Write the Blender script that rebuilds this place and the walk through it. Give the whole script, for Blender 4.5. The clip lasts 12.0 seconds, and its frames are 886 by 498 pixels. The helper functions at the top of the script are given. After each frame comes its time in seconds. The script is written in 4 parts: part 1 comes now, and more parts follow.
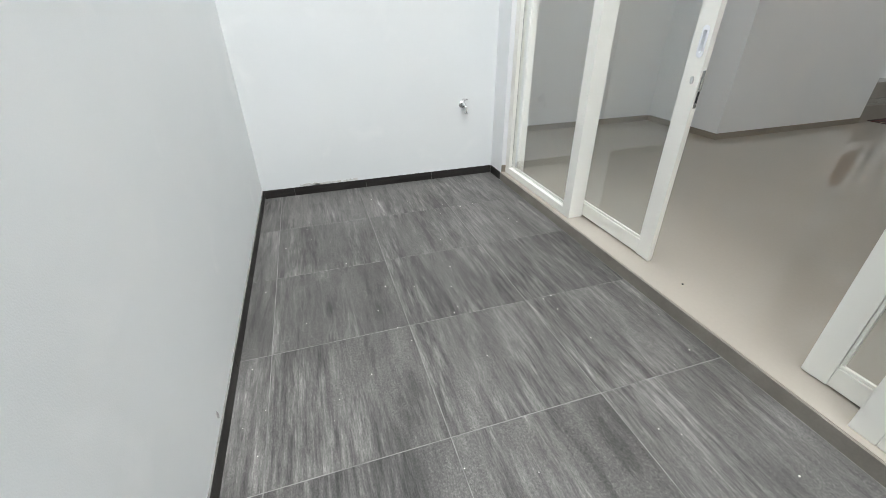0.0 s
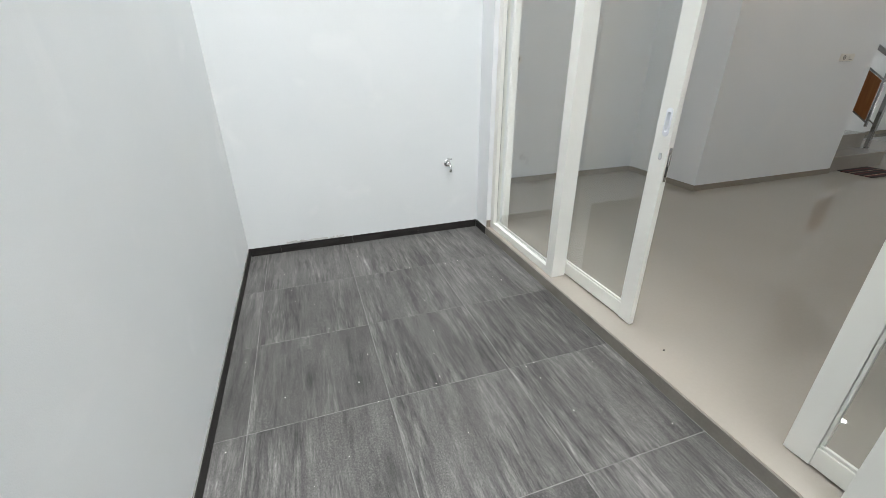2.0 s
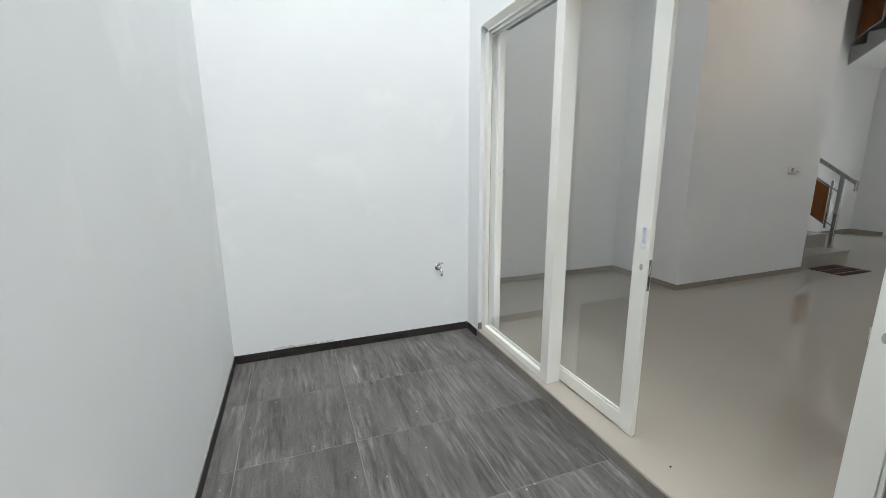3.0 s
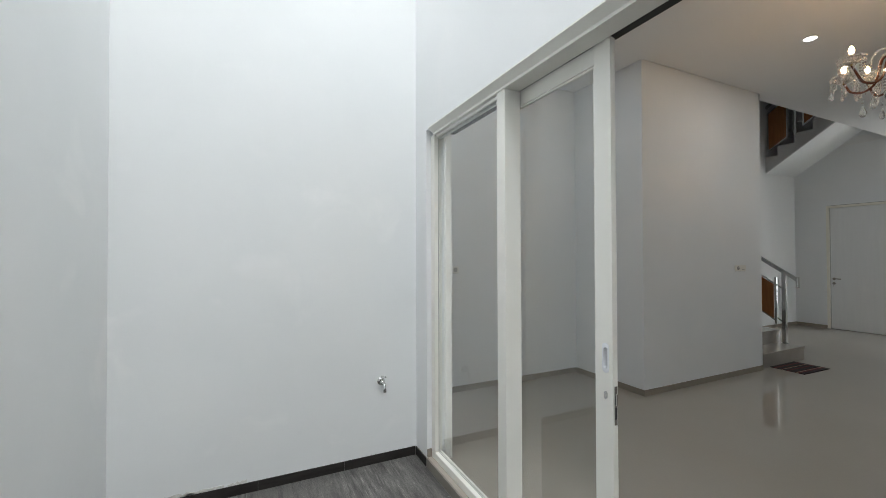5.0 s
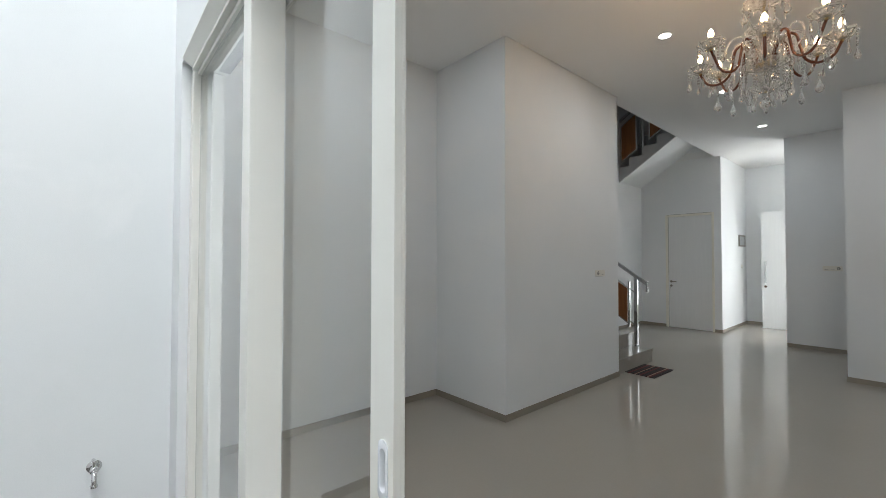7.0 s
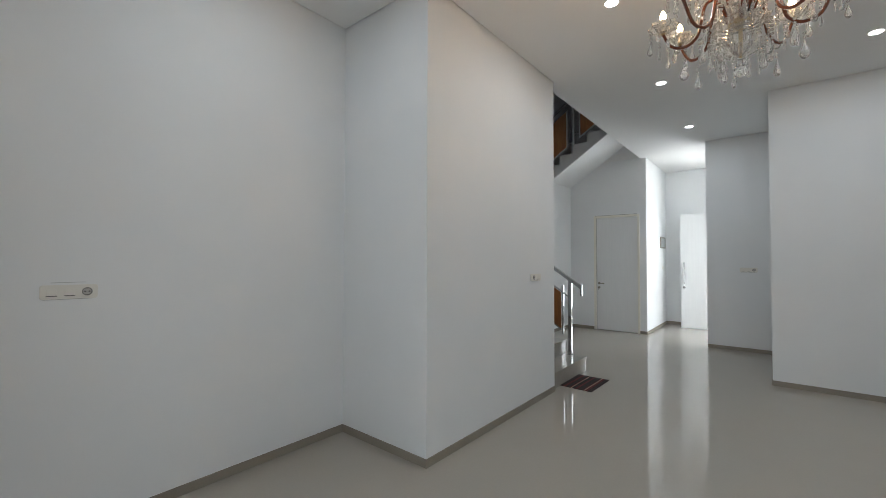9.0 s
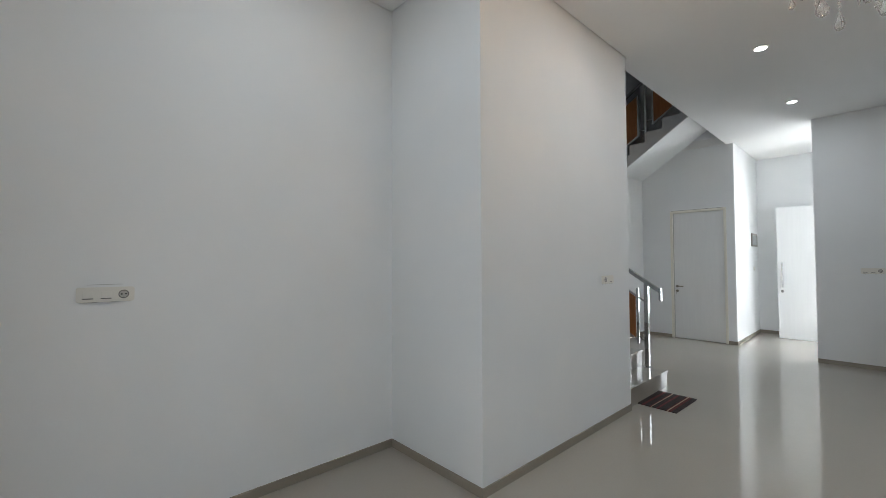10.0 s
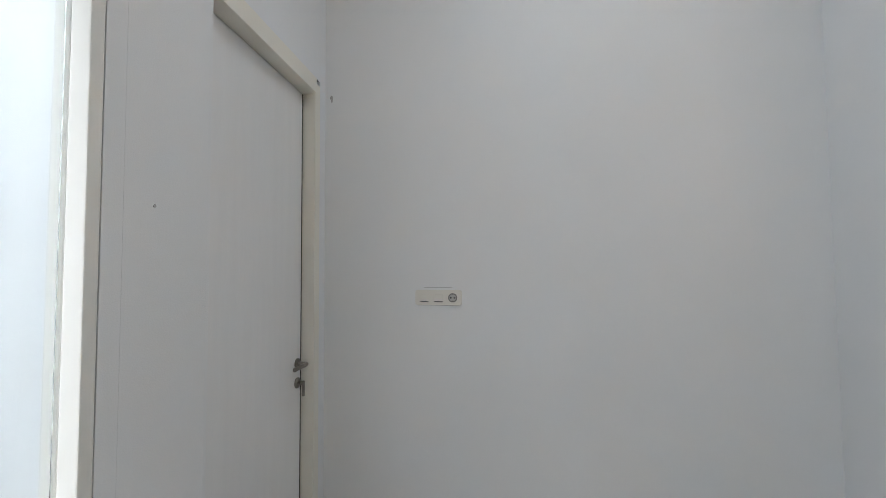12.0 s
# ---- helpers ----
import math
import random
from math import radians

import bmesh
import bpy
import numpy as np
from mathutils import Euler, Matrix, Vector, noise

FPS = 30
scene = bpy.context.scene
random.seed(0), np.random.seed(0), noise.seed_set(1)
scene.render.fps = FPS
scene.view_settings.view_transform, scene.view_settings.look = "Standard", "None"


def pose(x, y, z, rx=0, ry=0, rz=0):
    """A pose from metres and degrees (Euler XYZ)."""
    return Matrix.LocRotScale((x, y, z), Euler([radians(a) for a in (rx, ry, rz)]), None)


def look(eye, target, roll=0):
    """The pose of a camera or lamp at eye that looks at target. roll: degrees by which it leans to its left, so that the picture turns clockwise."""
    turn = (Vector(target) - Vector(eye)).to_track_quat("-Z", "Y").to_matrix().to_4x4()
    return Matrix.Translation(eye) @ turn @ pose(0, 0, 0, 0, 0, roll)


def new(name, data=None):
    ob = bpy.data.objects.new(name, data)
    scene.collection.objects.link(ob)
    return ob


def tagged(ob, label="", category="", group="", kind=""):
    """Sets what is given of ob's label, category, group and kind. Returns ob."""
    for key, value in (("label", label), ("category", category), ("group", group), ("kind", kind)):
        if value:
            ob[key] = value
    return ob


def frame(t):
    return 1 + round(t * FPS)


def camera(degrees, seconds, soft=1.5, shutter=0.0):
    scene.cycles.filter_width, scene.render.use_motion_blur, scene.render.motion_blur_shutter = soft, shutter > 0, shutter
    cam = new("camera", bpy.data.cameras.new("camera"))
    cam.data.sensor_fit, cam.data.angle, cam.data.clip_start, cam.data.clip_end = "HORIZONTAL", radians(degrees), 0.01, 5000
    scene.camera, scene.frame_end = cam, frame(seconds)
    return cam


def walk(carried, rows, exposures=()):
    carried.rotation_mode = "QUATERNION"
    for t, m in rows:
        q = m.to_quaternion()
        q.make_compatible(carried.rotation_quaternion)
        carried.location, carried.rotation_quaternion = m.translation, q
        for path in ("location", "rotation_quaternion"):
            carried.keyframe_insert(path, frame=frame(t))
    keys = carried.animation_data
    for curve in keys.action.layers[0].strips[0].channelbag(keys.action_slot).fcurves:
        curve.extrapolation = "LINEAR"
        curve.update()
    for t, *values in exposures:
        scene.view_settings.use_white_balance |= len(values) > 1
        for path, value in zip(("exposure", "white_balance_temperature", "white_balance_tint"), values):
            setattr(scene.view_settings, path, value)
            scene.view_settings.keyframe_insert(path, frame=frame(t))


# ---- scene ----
cam = camera(95.3, 12.0, soft=0.8)
PATH = [
    (0, (0.282, 0.148, 1.278), (0.799, 1.797, 0.27), -0.6),
    (0.5, (0.295, 0.153, 1.309), (0.817, 1.799, 0.301), -0.7),
    (1, (0.31, 0.155, 1.335), (0.842, 1.802, 0.332), -0.6),
    (1.5, (0.333, 0.166, 1.39), (0.88, 1.835, 0.434), -0.6),
    (2, (0.36, 0.189, 1.436), (0.937, 1.905, 0.585), -0.5),
    (2.5, (0.372, 0.192, 1.487), (0.995, 1.974, 0.827), -0.4),
    (3, (0.335, 0.182, 1.528), (1.016, 2.016, 1.114), -0.4),
    (3.5, (0.291, 0.204, 1.6), (1.025, 2.057, 1.434), -0.0),
    (3.7, (0.305, 0.206, 1.605), (1.051, 2.06, 1.516), -0.4),
    (5.5, (0.775, 0.593, 1.617), (1.706, 2.362, 1.654), 0.1),
    (6, (0.979, 0.765, 1.628), (2.026, 2.469, 1.663), 0.1),
    (6.5, (1.253, 0.873, 1.634), (2.455, 2.472, 1.666), 0.2),
    (7, (1.518, 0.976, 1.611), (2.83, 2.486, 1.654), 0.1),
    (7.5, (1.708, 1.153, 1.627), (3.133, 2.556, 1.665), 0.2),
    (9.5, (2.365, 1.572, 1.62), (3.913, 2.837, 1.67), 0.1),
    (10, (2.512, 1.704, 1.608), (3.863, 3.178, 1.666), -0.2),
    (10.5, (2.686, 1.795, 1.617), (3.642, 3.551, 1.679), -0.2),
    (11, (2.793, 1.956, 1.598), (3.28, 3.894, 1.676), -0.3),
    (11.5, (2.864, 2.227, 1.562), (2.944, 4.222, 1.668), -0.2),
    (12, (2.921, 2.451, 1.597), (2.69, 4.436, 1.681), -0.4),
]
walk(cam, [(t, look(*p)) for t, *p in PATH], [(0, 0.08, 6600, 10), (2.5, -0.10, 6600, 10), (3.5, -0.37, 6600, 10), (5.5, -0.56, 6600, 10), (6.5, -0.30, 6500, 10), (7.5, -0.24, 6450, 10), (9.5, 0.04, 6300, 10), (10, 0.05, 6300, 10), (10.5, 0.14, 6300, 10), (11, 0.42, 6300, 9), (12, 0.18, 6250, 12)])

# ---- world, sky and large lights ----
world = bpy.data.worlds.new("sky")
scene.world = world
world.use_nodes = True
wn = world.node_tree.nodes
sky = wn.new("ShaderNodeTexSky")
sky.sky_type = "NISHITA"
sky.sun_disc = False
sky.sun_elevation, sky.sun_rotation = radians(62), radians(200)
world.node_tree.links.new(sky.outputs["Color"], wn["Background"].inputs["Color"])
wn["Background"].inputs["Strength"].default_value = 0.06


def area_lamp(name, m, sx, sy, watts, colour):
    data = bpy.data.lights.new(name, "AREA")
    data.shape, data.size, data.size_y, data.energy, data.color = "RECTANGLE", sx, sy, watts, colour
    ob = new(name, data)
    ob.matrix_world = m
    return ob


# daylight of the open light well above the patio, and of an added, unseen hall window
area_lamp("sky_light_patio", pose(0.8, -0.8, 9.2), 8.0, 13.0, 3300, (0.95, 0.978, 1.0))
area_lamp("sky_light_hall", pose(12.3, 0.32, 1.7, 90, 0, 180), 1.8, 2.8, 1900, (0.93, 0.975, 1.0))
area_lamp("sky_light_front", pose(13.12, 1.25, 1.65, 90, 0, 90), 1.5, 2.7, 85, (0.93, 0.975, 1.0))

# lamps added in the fixed and sliding glazed panels, standing in for patio daylight
for gx, gy, gw in ((1.946, 2.84, 0.86), (1.946, 0.028, 0.92), (2.018, 2.04, 0.5), (2.018, 0.43, 0.5)):
    area_lamp("added_light_glazing", pose(gx, gy, 1.30, 90, 0, -90), gw, 2.3, 6.0 * gw, (0.955, 0.985, 1.0))

# ---- materials ----


def node_mat(name):
    m = bpy.data.materials.new(name)
    m.use_nodes = True
    nt = m.node_tree
    return m, nt, nt.nodes["Principled BSDF"]


def surface(name, a, b, scale, rough=0.5, metal=0.0, bump=0.0, fine=120.0, stretch=(1, 1, 1), rough_var=0.08, spec=0.5, coat=0.0):
    """Two tones mixed by coarse and fine noise, with fine relief."""
    m, nt, p = node_mat(name)
    n, l = nt.nodes, nt.links
    tc = n.new("ShaderNodeTexCoord")
    mp = n.new("ShaderNodeMapping")
    mp.inputs["Scale"].default_value = stretch
    l.new(tc.outputs["Object"], mp.inputs["Vector"])
    big, small = n.new("ShaderNodeTexNoise"), n.new("ShaderNodeTexNoise")
    big.inputs["Scale"].default_value, big.inputs["Detail"].default_value = scale, 5
    small.inputs["Scale"].default_value, small.inputs["Detail"].default_value = fine, 3
    mixf = n.new("ShaderNodeMath")
    mixf.operation = "MULTIPLY_ADD"
    mixf.inputs[1].default_value = 0.3
    l.new(mp.outputs[0], big.inputs["Vector"]), l.new(mp.outputs[0], small.inputs["Vector"])
    l.new(small.outputs["Fac"], mixf.inputs[0])
    sc = n.new("ShaderNodeMath")
    sc.operation = "MULTIPLY"
    sc.inputs[1].default_value = 0.7
    l.new(big.outputs["Fac"], sc.inputs[0]), l.new(sc.outputs[0], mixf.inputs[2])
    ramp = n.new("ShaderNodeValToRGB")
    ramp.color_ramp.elements[0].position, ramp.color_ramp.elements[1].position = 0.32, 0.68
    ramp.color_ramp.elements[0].color, ramp.color_ramp.elements[1].color = (*a, 1), (*b, 1)
    l.new(mixf.outputs[0], ramp.inputs["Fac"]), l.new(ramp.outputs["Color"], p.inputs["Base Color"])
    mr = n.new("ShaderNodeMapRange")
    mr.inputs["To Min"].default_value, mr.inputs["To Max"].default_value = max(0.02, rough - rough_var), min(1, rough + rough_var)
    l.new(big.outputs["Fac"], mr.inputs["Value"]), l.new(mr.outputs[0], p.inputs["Roughness"])
    p.inputs["Metallic"].default_value = metal
    p.inputs["Specular IOR Level"].default_value = spec
    p.inputs["Coat Weight"].default_value = coat
    if bump:
        bp = n.new("ShaderNodeBump")
        bp.inputs["Strength"].default_value, bp.inputs["Distance"].default_value = bump, 0.002
        l.new(small.outputs["Fac"], bp.inputs["Height"]), l.new(bp.outputs["Normal"], p.inputs["Normal"])
    return m


def plaster(name, a, b, stain, stain_amount):
    """Painted render: faint roller mottling, slow waviness, and pale damp patches near the ground with their own shape."""
    m = surface(name, a, b, 1.3, 0.62, bump=0.25, fine=260, rough_var=0.06, spec=0.35)
    nt = m.node_tree
    n, l = nt.nodes, nt.links
    p = n["Principled BSDF"]
    tc = n.new("ShaderNodeTexCoord")
    tex = n.new("ShaderNodeTexNoise")
    tex.inputs["Scale"].default_value, tex.inputs["Detail"].default_value, tex.inputs["Distortion"].default_value = 2.1, 9, 0.6
    l.new(tc.outputs["Object"], tex.inputs["Vector"])
    r = n.new("ShaderNodeMapRange")
    r.inputs["From Min"].default_value, r.inputs["From Max"].default_value = 0.6, 0.72
    r.inputs["To Max"].default_value = stain_amount
    l.new(tex.outputs["Fac"], r.inputs["Value"])
    mix = n.new("ShaderNodeMix")
    mix.data_type = "RGBA"
    old = p.inputs["Base Color"].links[0].from_socket
    l.new(r.outputs[0], mix.inputs["Factor"]), l.new(old, mix.inputs["A"])
    mix.inputs["B"].default_value = (*stain, 1)
    l.new(mix.outputs["Result"], p.inputs["Base Color"])
    return m


def stone_tile(name):
    """Dark grey porcelain with streaks along its length, different on every tile."""
    m, nt, p = node_mat(name)
    n, l = nt.nodes, nt.links
    tc, oi = n.new("ShaderNodeTexCoord"), n.new("ShaderNodeObjectInfo")
    off = n.new("ShaderNodeCombineXYZ")
    mul = n.new("ShaderNodeMath")
    mul.operation, mul.inputs[1].default_value = "MULTIPLY", 37.0
    l.new(oi.outputs["Random"], mul.inputs[0])
    for k in ("X", "Y", "Z"):
        l.new(mul.outputs[0], off.inputs[k])
    add = n.new("ShaderNodeVectorMath")
    l.new(tc.outputs["Object"], add.inputs[0]), l.new(off.outputs[0], add.inputs[1])

    def tex(scale, stretch, detail, rough=0.6, dist=0.0):
        mp = n.new("ShaderNodeMapping")
        mp.inputs["Scale"].default_value = stretch
        t = n.new("ShaderNodeTexNoise")
        t.inputs["Scale"].default_value, t.inputs["Detail"].default_value = scale, detail
        t.inputs["Roughness"].default_value, t.inputs["Distortion"].default_value = rough, dist
        l.new(add.outputs[0], mp.inputs["Vector"]), l.new(mp.outputs[0], t.inputs["Vector"])
        return t.outputs["Fac"]

    streak = tex(40, (1.0, 0.085, 1), 9, 0.82, 0.12)
    blotch = tex(3.2, (1, 0.45, 1), 3)
    grain = tex(240, (1, 0.6, 1), 4, 0.85)

    def ramp(src, stops):
        r = n.new("ShaderNodeValToRGB")
        e = r.color_ramp.elements
        while len(e) < len(stops):
            e.new(0.5)
        for el, (pos, v) in zip(e, stops):
            el.position, el.color = pos, (v, v, v, 1)
        l.new(src, r.inputs["Fac"])
        return r.outputs["Color"]

    def mixc(kind, fac, x, y):
        mx = n.new("ShaderNodeMix")
        mx.data_type, mx.blend_type = "RGBA", kind
        mx.inputs["Factor"].default_value = fac
        l.new(x, mx.inputs["A"]), l.new(y, mx.inputs["B"])
        return mx.outputs["Result"]

    # fine hairline streaks, broad ragged bands, and calm zones of salt-and-pepper grain
    band = tex(11, (1.0, 0.13, 1), 6, 0.72, 0.25)
    base = ramp(streak, [(0.30, 0.022), (0.40, 0.054), (0.47, 0.096), (0.53, 0.130), (0.60, 0.20), (0.70, 0.34)])
    plain = ramp(tex(150, (1, 0.9, 1), 4, 0.9), [(0.32, 0.045), (0.45, 0.090), (0.55, 0.130), (0.70, 0.26)])
    calm = n.new("ShaderNodeMix")
    calm.data_type = "RGBA"
    l.new(ramp(tex(3.0, (1, 0.30, 1), 3, 0.6, 0.5), [(0.44, 0.05), (0.58, 0.85)]), calm.inputs["Factor"])
    l.new(base, calm.inputs["A"]), l.new(plain, calm.inputs["B"])
    base = calm.outputs["Result"]
    base = mixc("OVERLAY", 0.85, base, ramp(band, [(0.37, 0.24), (0.46, 0.44), (0.54, 0.50), (0.60, 0.60), (0.67, 0.80)]))
    base = mixc("OVERLAY", 0.7, base, ramp(blotch, [(0.32, 0.34), (0.68, 0.66)]))
    base = mixc("OVERLAY", 0.5, base, ramp(grain, [(0.34, 0.16), (0.66, 0.84)]))
    base = mixc("OVERLAY", 0.8, base, ramp(oi.outputs["Random"], [(0.0, 0.42), (1.0, 0.57)]))
    tint = n.new("ShaderNodeMix")
    tint.data_type, tint.blend_type = "RGBA", "MULTIPLY"
    tint.inputs["Factor"].default_value = 1
    l.new(base, tint.inputs["A"])
    tint.inputs["B"].default_value = (0.97, 0.935, 0.885, 1)
    l.new(tint.outputs["Result"], p.inputs["Base Color"])
    p.inputs["Roughness"].default_value = 0.52
    p.inputs["Specular IOR Level"].default_value = 0.4
    bp = n.new("ShaderNodeBump")
    bp.inputs["Strength"].default_value, bp.inputs["Distance"].default_value = 0.35, 0.0015
    l.new(grain, bp.inputs["Height"]), l.new(bp.outputs["Normal"], p.inputs["Normal"])
    return m


def glass(name, colour, rough=0.0, ior=1.45):
    m, nt, p = node_mat(name)
    p.inputs["Base Color"].default_value = (*colour, 1)
    p.inputs["Transmission Weight"].default_value = 1
    p.inputs["Roughness"].default_value = rough
    p.inputs["IOR"].default_value = ior
    return m


def glow(name, colour, strength):
    m, nt, p = node_mat(name)
    p.inputs["Base Color"].default_value = (*colour, 1)
    p.inputs["Emission Color"].default_value = (*colour, 1)
    p.inputs["Emission Strength"].default_value = strength
    return m


PLASTER = plaster("white_wall_paint", (0.77, 0.785, 0.79), (0.81, 0.82, 0.825), (0.83, 0.83, 0.82), 0.35)
PATIO_PLASTER = plaster("weathered_patio_paint", (0.735, 0.757, 0.76), (0.785, 0.80, 0.80), (0.85, 0.855, 0.85), 0.5)
CEIL = surface("ceiling_paint", (0.78, 0.78, 0.77), (0.81, 0.81, 0.80), 0.8, 0.75, bump=0.1, fine=200)
STONE = stone_tile("streaked_grey_porcelain")
GROUT = surface("pale_grout", (0.13, 0.128, 0.122), (0.32, 0.315, 0.30), 9, 0.85, bump=0.3)
DARK_SKIRT = surface("dark_skirting_tile", (0.016, 0.014, 0.013), (0.038, 0.034, 0.032), 5, 0.5, bump=0.1, stretch=(1, 1, 6), spec=0.3)
POLISHED = surface("polished_beige_porcelain", (0.372, 0.337, 0.294), (0.397, 0.361, 0.317), 0.7, 0.008, fine=60, rough_var=0.003, spec=0.62)
BEIGE_SKIRT = surface("beige_skirting_tile", (0.26, 0.225, 0.182), (0.30, 0.262, 0.215), 2, 0.22, fine=80)
SILL = surface("beige_sill_edge", (0.19, 0.172, 0.15), (0.25, 0.228, 0.20), 8, 0.5, bump=0.2)
FRAME = surface("cream_white_aluminium", (0.80, 0.79, 0.735), (0.82, 0.81, 0.76), 2, 0.32, bump=0.05, fine=300, spec=0.5)
DOOR = surface("white_door_lacquer", (0.765, 0.77, 0.768), (0.795, 0.80, 0.797), 3, 0.38, bump=0.06, fine=40, stretch=(1, 8, 0.6))
DOORFRAME = surface("cream_door_frame", (0.80, 0.775, 0.69), (0.82, 0.795, 0.715), 3, 0.4, bump=0.05)
PANE = glass("grey_float_glass", (0.93, 0.955, 0.955))
WHITE_PLASTIC = surface("bright_white_plastic", (0.80, 0.815, 0.84), (0.83, 0.845, 0.87), 8, 0.25)
CHROME = surface("chrome", (0.60, 0.60, 0.60), (0.72, 0.72, 0.72), 20, 0.16, 1.0, rough_var=0.07)
STEEL = surface("polished_stainless", (0.50, 0.50, 0.50), (0.60, 0.60, 0.59), 30, 0.07, 1.0, stretch=(1, 1, 0.1), rough_var=0.03)
SATIN = surface("satin_nickel", (0.24, 0.22, 0.19), (0.34, 0.315, 0.28), 30, 0.33, 1.0)
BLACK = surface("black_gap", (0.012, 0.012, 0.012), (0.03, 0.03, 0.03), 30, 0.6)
GREY_PLASTIC = surface("light_grey_plastic", (0.42, 0.41, 0.39), (0.48, 0.47, 0.45), 20, 0.45)
DARK_PLASTIC = surface("grey_plastic", (0.10, 0.10, 0.10), (0.16, 0.16, 0.155), 20, 0.5)
PLASTIC = surface("white_plastic", (0.74, 0.72, 0.66), (0.77, 0.75, 0.70), 8, 0.35)
WOOD = surface("orange_teak_panel", (0.24, 0.085, 0.022), (0.34, 0.135, 0.04), 4, 0.4, bump=0.15, fine=60, stretch=(9, 9, 0.7))
GRANITE = surface("polished_step_stone", (0.30, 0.275, 0.245), (0.38, 0.35, 0.315), 3, 0.035, fine=180, rough_var=0.03, spec=0.6)
CONCRETE_PAINT = surface("grey_stringer_paint", (0.50, 0.50, 0.50), (0.55, 0.55, 0.55), 2, 0.6, bump=0.1)
ARM = surface("amber_brown_glass_arm", (0.085, 0.024, 0.012), (0.14, 0.045, 0.02), 12, 0.14, spec=0.7, coat=0.6)
BRASS = surface("antique_brass", (0.36, 0.25, 0.10), (0.46, 0.33, 0.15), 20, 0.3, 1.0)
CRYSTAL = glass("cut_crystal", (0.99, 0.975, 0.945), 0.0, 1.55)
CRYSTAL.node_tree.nodes["Principled BSDF"].inputs["Transmission Weight"].default_value = 0.82
BULB = glow("warm_candle_bulb", (1.0, 0.64, 0.33), 150)
CANDLE = surface("ivory_candle_sleeve", (0.72, 0.68, 0.56), (0.77, 0.73, 0.62), 10, 0.4)
LED = glow("white_led_disc", (0.97, 0.98, 1.0), 32)
SCUFF = surface("grey_scuff", (0.33, 0.32, 0.31), (0.50, 0.50, 0.49), 60, 0.8)
FLAKE = surface("flaking_plaster", (0.52, 0.51, 0.48), (0.72, 0.71, 0.69), 40, 0.9, bump=0.8, fine=200)
PICTURE = surface("grey_print", (0.28, 0.29, 0.30), (0.55, 0.57, 0.58), 9, 0.3)
RUG_DARK = surface("dark_rug_pile", (0.018, 0.012, 0.012), (0.045, 0.030, 0.028), 60, 0.95, bump=0.8, fine=500)
RUG_RED = surface("maroon_rug_pile", (0.075, 0.014, 0.016), (0.13, 0.03, 0.03), 60, 0.95, bump=0.8, fine=500)
RUG_TAN = surface("tan_rug_pile", (0.30, 0.22, 0.15), (0.42, 0.33, 0.24), 60, 0.95, bump=0.8, fine=500)

# ---- mesh helpers ----


def mesh_of(bm, material, smooth=False):
    me = bpy.data.meshes.new("m")
    bmesh.ops.recalc_face_normals(bm, faces=bm.faces)
    bm.to_mesh(me)
    bm.free()
    me.materials.append(material)
    if smooth:
        for f in me.polygons:
            f.use_smooth = True
        me.set_sharp_from_angle(angle=radians(42))
    return me


def part(name, bm, material, parent, label="", smooth=False):
    ob = new(name, mesh_of(bm, material, smooth))
    ob.parent = parent
    if label:
        tagged(ob, label)
    return ob


def thing(name, label, category, at=(0, 0, 0), group="", kind=""):
    ob = new(name)
    ob.location = at
    return tagged(ob, label, category, group, kind)


def structure(name, bm, material, label, category, smooth=False):
    return tagged(new(name, mesh_of(bm, material, smooth)), label, category, kind="structure")


def box(x0, x1, y0, y1, z0, z1, bevel=0.0, bm=None, seg=2):
    own = bm is None
    bm = bmesh.new() if own else bm
    r = bmesh.ops.create_cube(bm, size=1, matrix=Matrix.Translation(((x0 + x1) / 2, (y0 + y1) / 2, (z0 + z1) / 2)) @ Matrix.Diagonal((x1 - x0, y1 - y0, z1 - z0, 1)))
    if bevel:
        bmesh.ops.bevel(bm, geom=list({e for v in r["verts"] for e in v.link_edges}), offset=bevel, segments=seg, affect="EDGES", profile=0.6)
    return bm


def slab(axis, lo, hi, u, v, holes=()):
    """A plate between lo and hi along one axis, over u and v along the other two, with rectangular holes (u0, u1, v0, v1) through it."""
    us = sorted({*u, *[min(max(h[i], u[0]), u[1]) for h in holes for i in (0, 1)]})
    vs = sorted({*v, *[min(max(h[i], v[0]), v[1]) for h in holes for i in (2, 3)]})
    solid = {}
    for i in range(len(us) - 1):
        for j in range(len(vs) - 1):
            cu, cv = (us[i] + us[i + 1]) / 2, (vs[j] + vs[j + 1]) / 2
            solid[i, j] = not any(h[0] < cu < h[1] and h[2] < cv < h[3] for h in holes)
    bm = bmesh.new()
    cache = {}

    def vert(i, j, k):
        if (i, j, k) not in cache:
            p = {"x": (k, us[i], vs[j]), "y": (us[i], k, vs[j]), "z": (us[i], vs[j], k)}[axis]
            cache[i, j, k] = bm.verts.new(p)
        return cache[i, j, k]

    for (i, j), s in solid.items():
        if not s:
            continue
        for k in (lo, hi):
            bm.faces.new([vert(i, j, k), vert(i + 1, j, k), vert(i + 1, j + 1, k), vert(i, j + 1, k)])
        for (di, dj, a, b) in ((-1, 0, (i, j), (i, j + 1)), (1, 0, (i + 1, j), (i + 1, j + 1)), (0, -1, (i, j), (i + 1, j)), (0, 1, (i, j + 1), (i + 1, j + 1))):
            if not solid.get((i + di, j + dj)):
                bm.faces.new([vert(*a, lo), vert(*b, lo), vert(*b, hi), vert(*a, hi)])
    return bm


